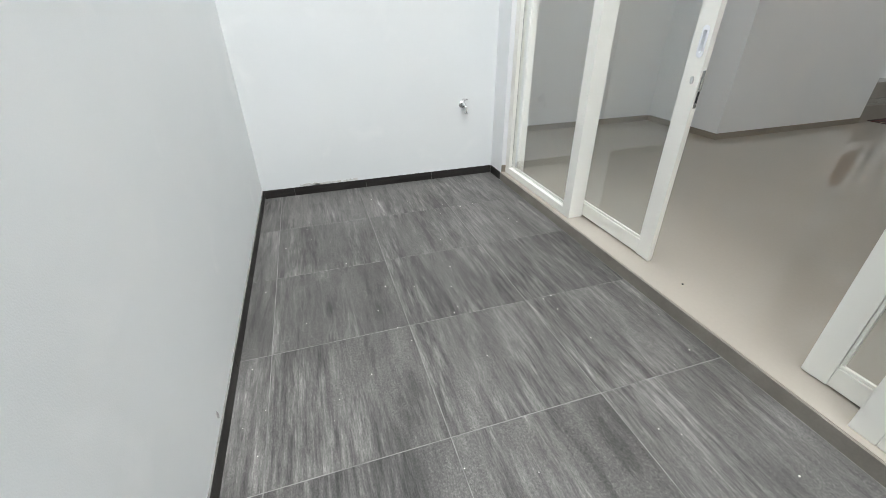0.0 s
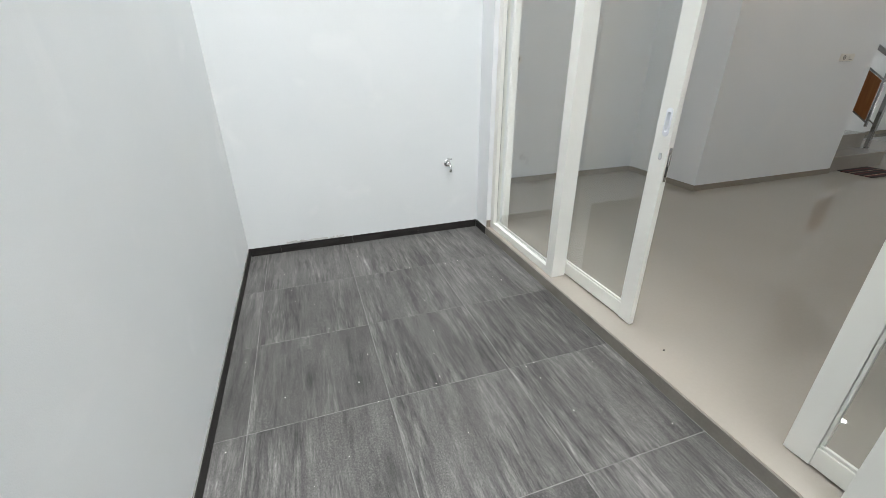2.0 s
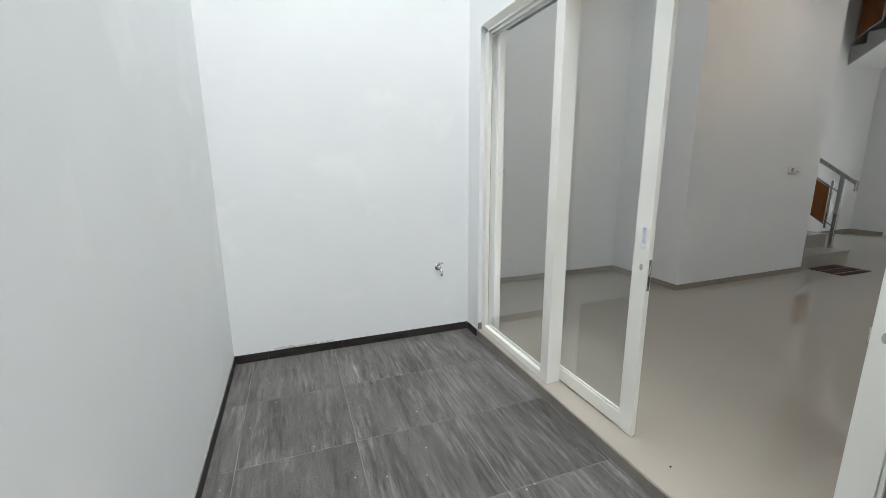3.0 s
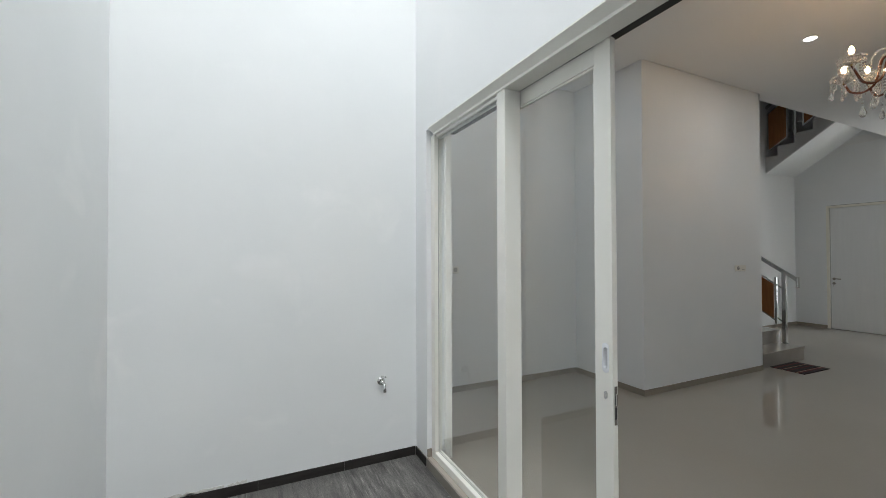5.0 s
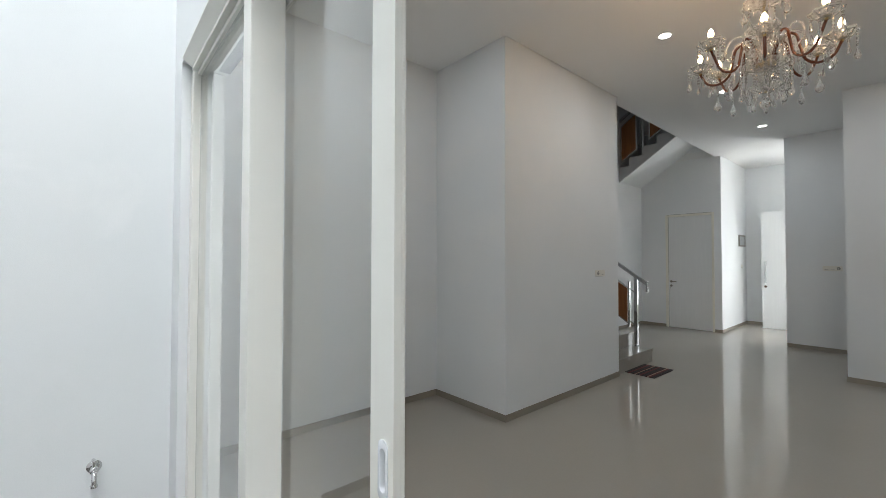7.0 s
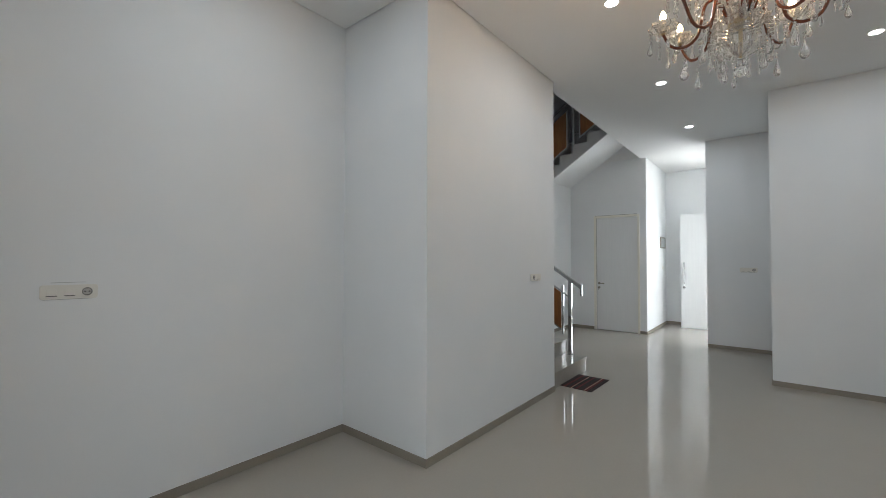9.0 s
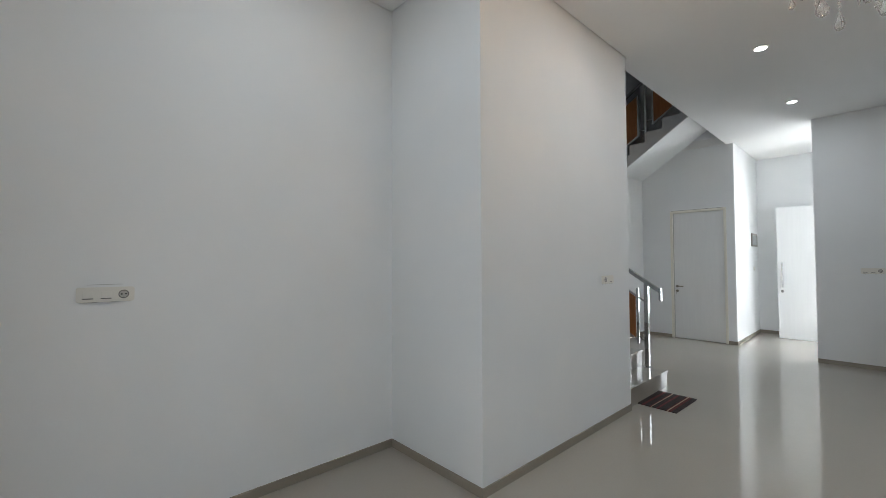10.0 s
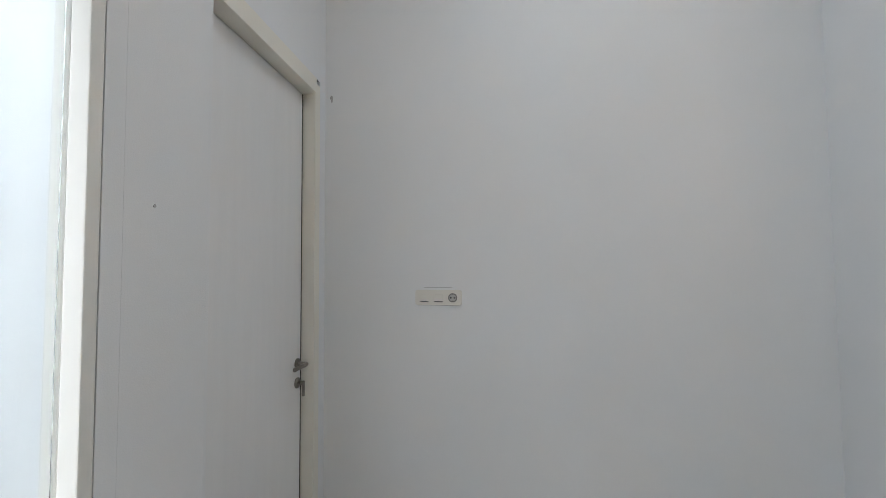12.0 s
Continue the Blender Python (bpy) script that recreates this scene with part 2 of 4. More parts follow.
def lathe(profile, n=20, at=(0, 0, 0), turn=None, scallop=0, depth=0.0, bm=None):
    """Revolves (radius, height) pairs about z; scallop gives the rim that many lobes."""
    bm = bm or bmesh.new()
    m = Matrix.Translation(at) @ (turn or Matrix.Identity(4))
    rings = []
    for r, z in profile:
        if r < 1e-5:
            rings.append([bm.verts.new(m @ Vector((0, 0, z)))])
            continue
        ring = []
        for k in range(n):
            a = 2 * math.pi * k / n
            rr = r * (1 + (depth * math.cos(a * scallop) if scallop else 0))
            ring.append(bm.verts.new(m @ Vector((rr * math.cos(a), rr * math.sin(a), z))))
        rings.append(ring)
    for a, b in zip(rings, rings[1:]):
        for k in range(n):
            q = [a[k % len(a)], a[(k + 1) % len(a)], b[(k + 1) % len(b)], b[k % len(b)]]
            q = list(dict.fromkeys(q))
            if len(q) > 2:
                bm.faces.new(q)
    return bm


def smooth_line(points, steps=8):
    """A Catmull-Rom line through the points."""
    p = [Vector(q) for q in points]
    p = [2 * p[0] - p[1], *p, 2 * p[-1] - p[-2]]
    out = []
    for a, b, c, d in zip(p, p[1:], p[2:], p[3:]):
        for k in range(steps):
            t = k / steps
            out.append(0.5 * ((2 * b) + (c - a) * t + (2 * a - 5 * b + 4 * c - d) * t * t + (3 * b - a - 3 * c + d) * t ** 3))
    return out + [p[-2]]


def tube(points, radius, n=8, bm=None):
    """A closed tube along a line of points."""
    bm = bm or bmesh.new()
    pts = [Vector(p) for p in points]
    up = Vector((0.13, 0.31, 0.94)).normalized()
    rings = []
    for i, p in enumerate(pts):
        t = (pts[min(i + 1, len(pts) - 1)] - pts[max(i - 1, 0)]).normalized()
        s = t.cross(up)
        if s.length < 0.05:
            s = t.cross(Vector((1, 0, 0)))
        s.normalize()
        w = s.cross(t)
        rings.append([bm.verts.new(p + radius * (math.cos(2 * math.pi * k / n) * s + math.sin(2 * math.pi * k / n) * w)) for k in range(n)])
    for a, b in zip(rings, rings[1:]):
        for k in range(n):
            bm.faces.new([a[k], a[(k + 1) % n], b[(k + 1) % n], b[k]])
    bm.faces.new(rings[0]), bm.faces.new(rings[-1])
    return bm


def prism(outline, lo, hi, axis="x"):
    """Extrudes a closed outline of the two other coordinates along an axis."""
    bm = bmesh.new()

    def at(k, p):
        return {"x": (k, *p), "y": (p[0], k, p[1]), "z": (*p, k)}[axis]

    a = [bm.verts.new(at(lo, p)) for p in outline]
    b = [bm.verts.new(at(hi, p)) for p in outline]
    bm.faces.new(a), bm.faces.new(b)
    for i in range(len(a)):
        j = (i + 1) % len(a)
        bm.faces.new([a[i], a[j], b[j], b[i]])
    return bm


# ---- the shell ----
FZ = 0.03       # level of the indoor floor
CZ = 3.785      # underside of the ceiling
TOP = 3.80      # top of the indoor walls
PX0, PX1, PY0, PY1 = -0.200, 1.845, -5.0, 3.572
PZ = -0.042     # level of the patio
IN = 2.02       # indoor face of the wall with the sliding doors


def wall(name, axis, lo, hi, u, v, holes=(), label="white painted plaster wall", material=PLASTER):
    return structure(name, slab(axis, lo, hi, u, v, holes), material, label, "wall")


# Unseen upper height and far south end are set to spread daylight evenly.
wall("wall_patio_west", "x", -0.35, PX0, (-5.15, 3.72), (-0.12, 7.4), label="white painted garden wall with faint damp patches", material=PATIO_PLASTER)
wall("wall_patio_north", "y", PY1, 3.72, (PX0, PX1), (-0.12, 7.4), label="white painted patio wall with a garden tap", material=PATIO_PLASTER)
wall("wall_patio_south", "y", -5.15, PY0, (PX0, PX1), (-0.12, 7.4))
wall("wall_sliding", "x", PX1, IN, (-5.15, 4.574), (-0.12, 7.4), [(-0.51, 3.348, -0.2, 2.585), (3.645, 4.50, -0.2, 2.592)], "white plaster wall round the sliding glass doors")
wall("wall_alcove", "y", 4.574, 4.72, (PX1, 4.695), (-0.12, TOP), label="white alcove wall with switches and socket")
wall("wall_alcove_side", "x", 4.545, 4.695, (3.67, 4.574), (-0.12, TOP))
wall("wall_living_north", "y", 3.538, 3.67, (4.545, 6.87), (-0.12, TOP), label="white living room wall lit by warm lamps")
wall("wall_stair_west", "x", 6.72, 6.87, (3.67, 6.5), (-0.12, 6.8))
wall("wall_stair_end", "y", 6.5, 6.65, (6.72, 8.25), (-0.12, 6.8))
wall("wall_stair_side", "x", 8.1, 8.25, (5.35, 6.5), (-0.12, 6.8))
wall("wall_stair_back", "y", 5.2, 5.35, (8.1, 11.565), (-0.12, 6.8), label="white wall under the upper stair flight")
wall("wall_room_east", "x", 11.565, 11.715, (3.557, 5.35), (-0.12, TOP), [(3.69, 4.66, -0.2, 2.60)], "white wall with a white bedroom door")
# Unseen upper walls, added or lengthened to block sky light from the stairwell.
wall("wall_stair_upper_east", "x", 11.565, 11.715, (2.653, 5.35), (3.953, 6.8))
wall("wall_added_upper_west", "x", 6.72, 6.87, (2.653, 3.667), (3.953, 6.8))
wall("wall_added_sill_east", "x", 11.565, 11.715, (4.723, 5.35), (3.803, 3.95))
wall("wall_hall_north", "y", 3.557, 3.707, (11.715, 13.7), (-0.12, TOP), label="white entrance hall wall in bright daylight")
wall("wall_hall_end", "x", 13.55, 13.7, (0.15, 3.557), (-0.12, TOP))
wall("wall_hall_south", "y", 0.15, 0.30, (11.10, 13.55), (-0.12, TOP), [(11.35, 13.3, 0.25, 3.2)], "white hall wall with an added, unseen tall window")
wall("wall_hall_west", "x", 10.957, 11.10, (0.15, 2.418), (-0.12, TOP), label="shaded white wall with a switch plate")
wall("wall_recess", "y", 1.35, 1.502, (9.0, 10.957), (-0.12, TOP))
wall("wall_living_east", "x", 8.85, 9.0, (-1.6, 1.502), (-0.12, TOP), label="shaded white living room wall")
wall("wall_living_south", "y", -1.75, -1.6, (2.02, 9.0), (-0.12, TOP))
# Unseen wall, added to close the stairwell against the sky.
wall("wall_added_upper_south", "y", 2.5, 2.65, (6.72, 11.715), (3.95, 6.8))

structure("ceiling", slab("z", CZ, 3.799, (2.032, 13.538), (-1.588, 4.562),
          [(4.533, 6.882, 3.526, 9), (6.882, 11.553, 3.66, 9), (11.553, 14, 3.545, 9), (8.838, 11.112, -9, 1.514), (10.945, 11.112, -9, 2.43)]),
          CEIL, "flat white plasterboard ceiling with a narrow shadow gap", "ceiling")
structure("ceiling_slab", slab("z", 3.803, 3.95, (2.02, 13.7), (-1.75, 4.72), [(6.87, 11.565, 3.66, 9)]), CEIL, "white floor slab above the ceiling", "ceiling")
structure("ceiling_upper", slab("z", 6.8, 6.9, (6.72, 11.715), (2.5, 6.65)), CEIL, "white ceiling above the stairwell", "ceiling")

structure("floor", slab("z", -0.12, FZ, (1.848, 13.7), (-1.75, 6.65), [(0, 2.019, -9, -0.509), (0, 2.019, 3.347, 3.571), (0, 2.019, 4.499, 9)]), POLISHED,
          "polished beige porcelain floor, mirror-like and almost jointless", "floor")
structure("floor_edge", slab("x", 1.838, 1.848, (-0.509, 3.347), (PZ, FZ - 0.003)), SILL, "beige tile edge of the door threshold", "threshold")


def skirting(name, axis, face, out, u, z0, z1, material, label):
    lo, hi = sorted((face, face + out))
    bm = box(lo, hi, *u, z0, z1) if axis == "x" else box(*u, lo, hi, z0, z1)
    structure(name, bm, material, label, "skirting")


DK, BG = "dark brown tile skirting along the patio wall", "beige-brown tile skirting along the white wall"


def tiled_skirting(name, axis, face, out, cuts):
    """Thin backing with a row of skirting tiles standing on the paving; cuts: their ends along the wall."""
    base = thing(name, DK, "skirting", kind="structure")
    rest = box(*sorted((face, face + out * 0.6)), cuts[0], cuts[-1], PZ, PZ + 0.068) if axis == "x" else box(cuts[0], cuts[-1], *sorted((face, face + out * 0.6)), PZ, PZ + 0.068)
    part("mortar", rest, GROUT, base)
    for u0, u1 in zip(cuts, cuts[1:]):
        across = sorted((face + out * 0.61, face + out))
        bm = box(*across, u0 + 0.0008, u1 - 0.0008, PZ, PZ + 0.070, 0.0012, seg=1) if axis == "x" else box(u0 + 0.0008, u1 - 0.0008, *across, PZ, PZ + 0.070, 0.0012, seg=1)
        part("skirting_tile", bm, DARK_SKIRT, base)


tiled_skirting("baseboard_patio_west", "x", PX0, 0.011, [PY0 + 0.6 * k for k in range(14)] + [PY1])
tiled_skirting("baseboard_patio_north", "y", PY1, -0.011, [PX0 + 0.011, 0.05, 0.65, 1.25, PX1 - 0.011])
tiled_skirting("baseboard_patio_return", "x", PX1, -0.011, [3.350, PY1 - 0.011])
tiled_skirting("baseboard_patio_return_south", "x", PX1, -0.011, [PY0 + 0.6 * k for k in range(8)] + [-0.512])
BT = 0.095
skirting("baseboard_alcove", "y", 4.574, -0.010, (IN, 4.535), FZ, BT, BEIGE_SKIRT, BG)
skirting("baseboard_alcove_side", "x", 4.545, -0.010, (3.528, 4.574), FZ, BT, BEIGE_SKIRT, BG)
skirting("baseboard_living_north", "y", 3.538, -0.010, (4.545, 6.87), FZ, BT, BEIGE_SKIRT, BG)
skirting("baseboard_stair_back", "y", 5.2, -0.010, (8.1, 11.555), FZ, BT, BEIGE_SKIRT, BG)
skirting("baseboard_room_east", "x", 11.565, -0.010, (4.66, 5.2), FZ, BT, BEIGE_SKIRT, BG)
skirting("baseboard_room_east_end", "x", 11.565, -0.010, (3.547, 3.69), FZ, BT, BEIGE_SKIRT, BG)
skirting("baseboard_hall_north", "y", 3.557, -0.010, (11.565, 13.54), FZ, BT, BEIGE_SKIRT, BG)
skirting("baseboard_hall_end", "x", 13.55, -0.010, (0.3, 3.557), FZ, BT, BEIGE_SKIRT, BG)
skirting("baseboard_hall_west", "x", 10.957, -0.010, (1.512, 2.418), FZ, BT, BEIGE_SKIRT, BG)
skirting("baseboard_recess", "y", 1.502, 0.010, (8.84, 10.957), FZ, BT, BEIGE_SKIRT, BG)
skirting("baseboard_living_east", "x", 8.85, -0.010, (-1.59, 1.502), FZ, BT, BEIGE_SKIRT, BG)
skirting("baseboard_living_south", "y", -1.6, 0.010, (2.02, 8.84), FZ, BT, BEIGE_SKIRT, BG)
skirting("baseboard_sliding_wall", "x", IN, 0.010, (3.292, 3.645), FZ, BT, BEIGE_SKIRT, BG)
skirting("baseboard_sliding_wall_south", "x", IN, 0.010, (-1.59, -0.511), FZ, BT, BEIGE_SKIRT, BG)

structure("trim_sill_return", box(1.8465, 1.8835, 3.3395, 3.3475, FZ + 0.0005, FZ + 0.062, 0.001), BEIGE_SKIRT, "short beige skirting tile in the corner of the door jamb", "skirting")

# ---- sliding glass doors ----
SB = 0.004


def fixed_light(name, y0, y1, label):
    """A glazed frame between the jamb and a mullion: jamb, bottom rail, top rail, beads and pane."""
    t = thing(name, label, "window", ((1.95), (y0 + y1) / 2, FZ), kind="structure")
    inv = Matrix.Translation(-Vector(t.location))

    def put(n, bm, m, lab=""):
        bm.transform(inv)
        return part(n, bm, m, t, lab)

    put("bottom_rail", box(1.884, 1.951, y0, y1, FZ, 0.084, SB), FRAME)
    put("top_rail", box(1.902, 1.951, y0, y1, 2.519, 2.54, SB), FRAME)
    put("bead", box(1.926, 1.940, y0 + 0.001, y1 - 0.001, 0.0845, 0.098, 0.003), FRAME)
    put("bead", box(1.926, 1.940, y0 + 0.001, y1 - 0.001, 2.506, 2.5185, 0.003), FRAME)
    put("bead", box(1.926, 1.940, y0 + 0.0005, y0 + 0.010, 0.099, 2.505, 0.003), FRAME)
    put("bead", box(1.926, 1.940, y1 - 0.006, y1 - 0.0005, 0.099, 2.505, 0.002), FRAME)
    g = put("pane", box(1.916, 1.922, y0 + 0.001, y1 - 0.001, 0.0845, 2.5185), PANE, "clear grey float glass")
    g.visible_shadow = False
    return t


def upright(name, x0, x1, y0, y1, z0, z1, label):
    return structure(name, box(x0, x1, y0, y1, z0, z1, SB), FRAME, label, "door frame")


upright("trim_jamb_north", 1.884, 1.951, 3.283, 3.347, FZ, 2.54, "cream-white aluminium door jamb against the patio wall")
upright("trim_jamb_south", 1.884, 1.951, -0.508, -0.447, FZ, 2.54, "cream-white aluminium door jamb")
upright("trim_post_north", 1.970, 2.0225, 3.252, 3.287, FZ, 2.54, "cream inner post at the end of the sliding track")
structure("wall_reveal_north", box(1.9525, IN, 3.2915, 3.3475, FZ + 0.0005, 2.5405), PLASTER, "white plaster beside the sliding door frame", "wall")
upright("trim_mullion_north", 1.882, 1.990, 2.314, 2.397, FZ, 2.54, "cream-white aluminium mullion between fixed and sliding glass")
upright("trim_mullion_south", 1.882, 1.990, 0.502, 0.585, FZ, 2.54, "cream-white aluminium mullion between fixed and sliding glass")
hd = prism([(1.838, 2.594), (1.838, 2.588), (1.880, 2.556), (1.880, 2.541), (1.986, 2.541), (1.986, 2.556), (2.045, 2.556), (2.045, 2.584), (1.844, 2.584), (1.844, 2.594)], -0.508, 3.300, "y")
structure("trim_header", hd, FRAME, "cream-white aluminium header with the sliding track", "door frame")
# Black filler in the track slot, standing in for the shade there.
structure("trim_header_shade", box(1.988, 2.042, -0.36, 3.24, 2.5475, 2.5555), BLACK, "black strip painted as the shade in the header's track slot", "door track")
fixed_light("window_1", 2.397, 3.283, "tall fixed glass panel in a cream-white frame")
fixed_light("window_2", -0.447, 0.502, "tall fixed glass panel in a cream-white frame")


def slider(name, y_free, side, label):
    """A sliding leaf; its free stile ends at y_free and the leaf runs to that side."""
    t = thing(name, label, "sliding door", (2.005, y_free + side * 0.34, FZ), kind="structure")
    inv = Matrix.Translation(-Vector(t.location))

    def yr(a, b):
        return sorted((y_free + side * a, y_free + side * b))

    def put(n, bm, m, lab="", parent=None, smooth=False):
        bm.transform(inv)
        return part(n, bm, m, parent or t, lab, smooth)

    x0, x1 = 1.992, 2.022
    yc = y_free + side * 0.036
    bm = slab("x", x0, x0 + 0.018, tuple(yr(0, 0.091)), (FZ + 0.008, 2.545), [(yc - 0.010, yc + 0.010, 1.115, 1.205)])
    box(x0 + 0.0182, x1, *yr(0, 0.091), FZ + 0.008, 2.545, 0.004, bm)
    free = put("stile", bm, FRAME)
    put("stile", box(x0, x1, *yr(0.745, 0.83), FZ + 0.008, 2.545, 0.005), FRAME)
    put("bottom_rail", box(x0 + 0.002, x1 - 0.002, *yr(0.091, 0.745), FZ + 0.010, 0.128, SB), FRAME)
    put("top_rail", box(x0 + 0.002, x1 - 0.002, *yr(0.091, 0.745), 2.460, 2.545, SB), FRAME)
    for a, b, c, d in ((0.092, 0.744, 0.129, 0.143), (0.092, 0.744, 2.447, 2.459), (0.092, 0.104, 0.144, 2.446), (0.732, 0.744, 0.144, 2.446)):
        put("bead", box(1.999, 2.015, *yr(a, b), c, d, 0.003), FRAME)
    g = put("pane", box(2.004, 2.010, *yr(0.094, 0.742), 0.131, 2.458), PANE, "clear grey float glass")
    g.visible_shadow = False
    # recessed oval pull
    bm = bmesh.new()
    n = 28
    loops = []
    for (hw, hh, x) in ((0.0175, 0.064, x0 - 0.0004), (0.0185, 0.065, x0 - 0.0035), (0.0165, 0.063, x0 - 0.0048), (0.0105, 0.046, x0 - 0.0040), (0.0090, 0.0440, x0 + 0.004), (0.0085, 0.0435, x0 + 0.015)):
        ring = []
        for k in range(n):
            q = 2 * math.pi * (k + 0.5) / n
            sn, cs = math.sin(q), math.cos(q)
            ring.append(bm.verts.new((x, yc + hw * cs, 1.16 + (hh - hw) * (1 if sn > 0 else -1) + hw * sn)))
        loops.append(ring)
    for p, q in zip(loops, loops[1:]):
        for k in range(n):
            bm.faces.new([p[k], p[(k + 1) % n], q[(k + 1) % n], q[k]])
    bm.faces.new(loops[-1])
    put("pull", bm, WHITE_PLASTIC, "oval white recessed finger pull", free, True)
    # key cylinder and lock plate on the edge
    put("lock_cylinder", lathe([(0, 0), (0.0085, 0), (0.0085, 0.006), (0.0, 0.006)], 16, (x0 - 0.0002, yc, 1.0), Matrix.Rotation(radians(-90), 4, "Y") @ Matrix.Diagonal((2.0, 1, 1, 1))), CHROME, "chrome key cylinder", free, True)
    ye = y_free - side * 0.0022
    put("lock_plate", box(1.999, 2.016, *sorted((ye, y_free - side * 0.0003)), 0.88, 1.045, 0.0008), CHROME, "narrow metal lock plate", free)
    put("latch_slot", box(2.003, 2.012, *sorted((ye - side * 0.0012, ye)), 0.905, 0.955), BLACK, "", free)
    put("hook_bolt", box(2.003, 2.011, *sorted((ye - side * 0.008, ye)), 0.962, 1.015, 0.002), CHROME, "", free)
    put("turn_knob", box(2.0222, 2.034, *yr(0.028, 0.042), 0.985, 1.02, 0.003), SATIN, "", free)
    put("roller", box(1.998, 2.016, *yr(0.004, 0.045), FZ + 0.0005, FZ + 0.0078, 0.001), PLASTIC)
    return t


slider("door_1", 1.676, 1, "sliding glass leaf in a cream-white frame, pushed half open")
slider("door_2", 0.82, -1, "sliding glass leaf in a cream-white frame, pushed aside")

# ---- doors of the house ----


def lever(parent, inv, at, out, run, dz=-0.095, key=True):
    """Round rose with a lever, and a round escutcheon with a key below it. out: the way off the door (x), run: the way of the lever (y)."""
    x, y, z = at
    turn = Matrix.Rotation(radians(90 * out), 4, "Y")

    def put(n, bm, m, lab, par):
        bm.transform(inv)
        return part(n, bm, m, par, lab, True)

    rose = put("handle_rose", lathe([(0, 0), (0.026, 0), (0.026, 0.006), (0.023, 0.009), (0.011, 0.010), (0.010, 0.03), (0, 0.03)], 24, (x + out * 0.0005, y, z), turn), SATIN, "satin nickel rose", parent)
    line = smooth_line([(x + out * 0.026, y, z), (x + out * 0.048, y, z), (x + out * 0.055, y + run * 0.02, z), (x + out * 0.055, y + run * 0.07, z + 0.002), (x + out * 0.052, y + run * 0.125, z)], 5)
    put("lever", tube(line, 0.0105, 10), SATIN, "satin nickel lever", rose)
    if key:
        esc = put("key_escutcheon", lathe([(0, 0), (0.026, 0), (0.026, 0.006), (0.022, 0.010), (0.009, 0.011), (0.009, 0.018), (0, 0.018)], 24, (x + out * 0.0005, y, z + dz), turn), SATIN, "satin nickel key plate", parent)
        bm = box(x + out * 0.03 - 0.012, x + out * 0.03 + 0.012, y - 0.001, y + 0.001, z + dz - 0.012, z + dz + 0.012, 0.0006)
        box(x + out * 0.033 - 0.006, x + out * 0.033 + 0.006, y + 0.003, y + 0.007, z + dz - 0.066, z + dz - 0.012, 0.0006, bm)
        put("key", bm, SATIN, "key hanging in the lock", esc)


def hinged_door(name, face, out, y0, y1, ztop, frame_w, recess, handle_y, run, label, key=True, hz=1.09, near_w=None, near_m=None, head=0.0, gap_shade_m=None):
    """A flush door in a frame let into a wall; face: the wall's face, out: the way it faces along x."""
    t = thing(name, label, "door", (face, (y0 + y1) / 2, FZ), kind="structure")
    inv = Matrix.Translation(-Vector(t.location))

    def put(n, bm, m, lab="", parent=None, smooth=False):
        bm.transform(inv)
        return part(n, bm, m, parent or t, lab, smooth)

    deep = sorted((face + out * 0.003, face - out * 0.13))
    near_w = near_w or frame_w
    ya = y0 + near_w
    put("frame_jamb", box(*(deep if near_m is None else sorted((face - out * 0.0005, face - out * 0.13))), y0, ya, FZ, ztop, 0.004 if near_m is None else 0.001), near_m or DOORFRAME)
    # Solid dark strip draws the shadow line over the head; nothing is recessed.
    put("shadow_strip", box(*sorted((face + out * 0.0015, face - out * 0.05)), ya, y1 - 0.02, ztop + head + 0.0005, ztop + head + 0.006), DARK_PLASTIC, "dark strip painted as the shadow line above the frame")
    put("frame_jamb", box(*deep, y1 - frame_w, y1, FZ, ztop, 0.004), DOORFRAME)
    put("frame_head", box(*sorted((face + out * 0.010, face - out * 0.13)), ya, y1 - frame_w, ztop - frame_w, ztop + head, 0.003), DOORFRAME)
    leaf = put("leaf", box(*sorted((face - out * recess, face - out * (recess + 0.04))), ya + 0.004, y1 - frame_w - 0.011, FZ + 0.008, ztop - frame_w - 0.004, 0.003), DOOR, "smooth white lacquered leaf")
    # Dark strips beside and behind the leaf paint the shade of its gap.
    put("gap_shade", box(*sorted((face - out * (recess + 0.001), face - out * (recess + 0.03))), y1 - frame_w - 0.0105, y1 - frame_w - 0.0002, FZ + 0.008, ztop - frame_w - 0.004), gap_shade_m or BLACK, "dark strip painted as the shade in the door gap")
    put("gap_shade", box(*sorted((face - out * (recess + 0.041), face - out * (recess + 0.06))), ya, y1 - frame_w, FZ, ztop - frame_w), gap_shade_m or BLACK, "dark strip painted as the shade in the door gap")
    lever(leaf, inv @ Matrix.Identity(4), (face - out * recess, handle_y, hz), out, run, key=key)
    return t


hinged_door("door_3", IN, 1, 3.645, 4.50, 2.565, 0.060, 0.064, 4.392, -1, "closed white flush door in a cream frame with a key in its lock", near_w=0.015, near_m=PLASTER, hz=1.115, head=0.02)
hinged_door("door_4", 11.565, -1, 3.69, 4.66, 2.60, 0.045, 0.03, 4.555, -1, "closed white bedroom door with a lever handle", hz=1.075, gap_shade_m=GREY_PLASTIC)

# front door standing in the hall
fd = thing("door_5", "white front door with a tall bar handle, flooded with daylight", "door", (13.05, 2.7, FZ), kind="structure")
inv5 = Matrix.Translation(-Vector(fd.location))


def put5(n, bm, m, lab="", parent=None, smooth=False):
    bm.transform(inv5)
    return part(n, bm, m, parent or fd, lab, smooth)


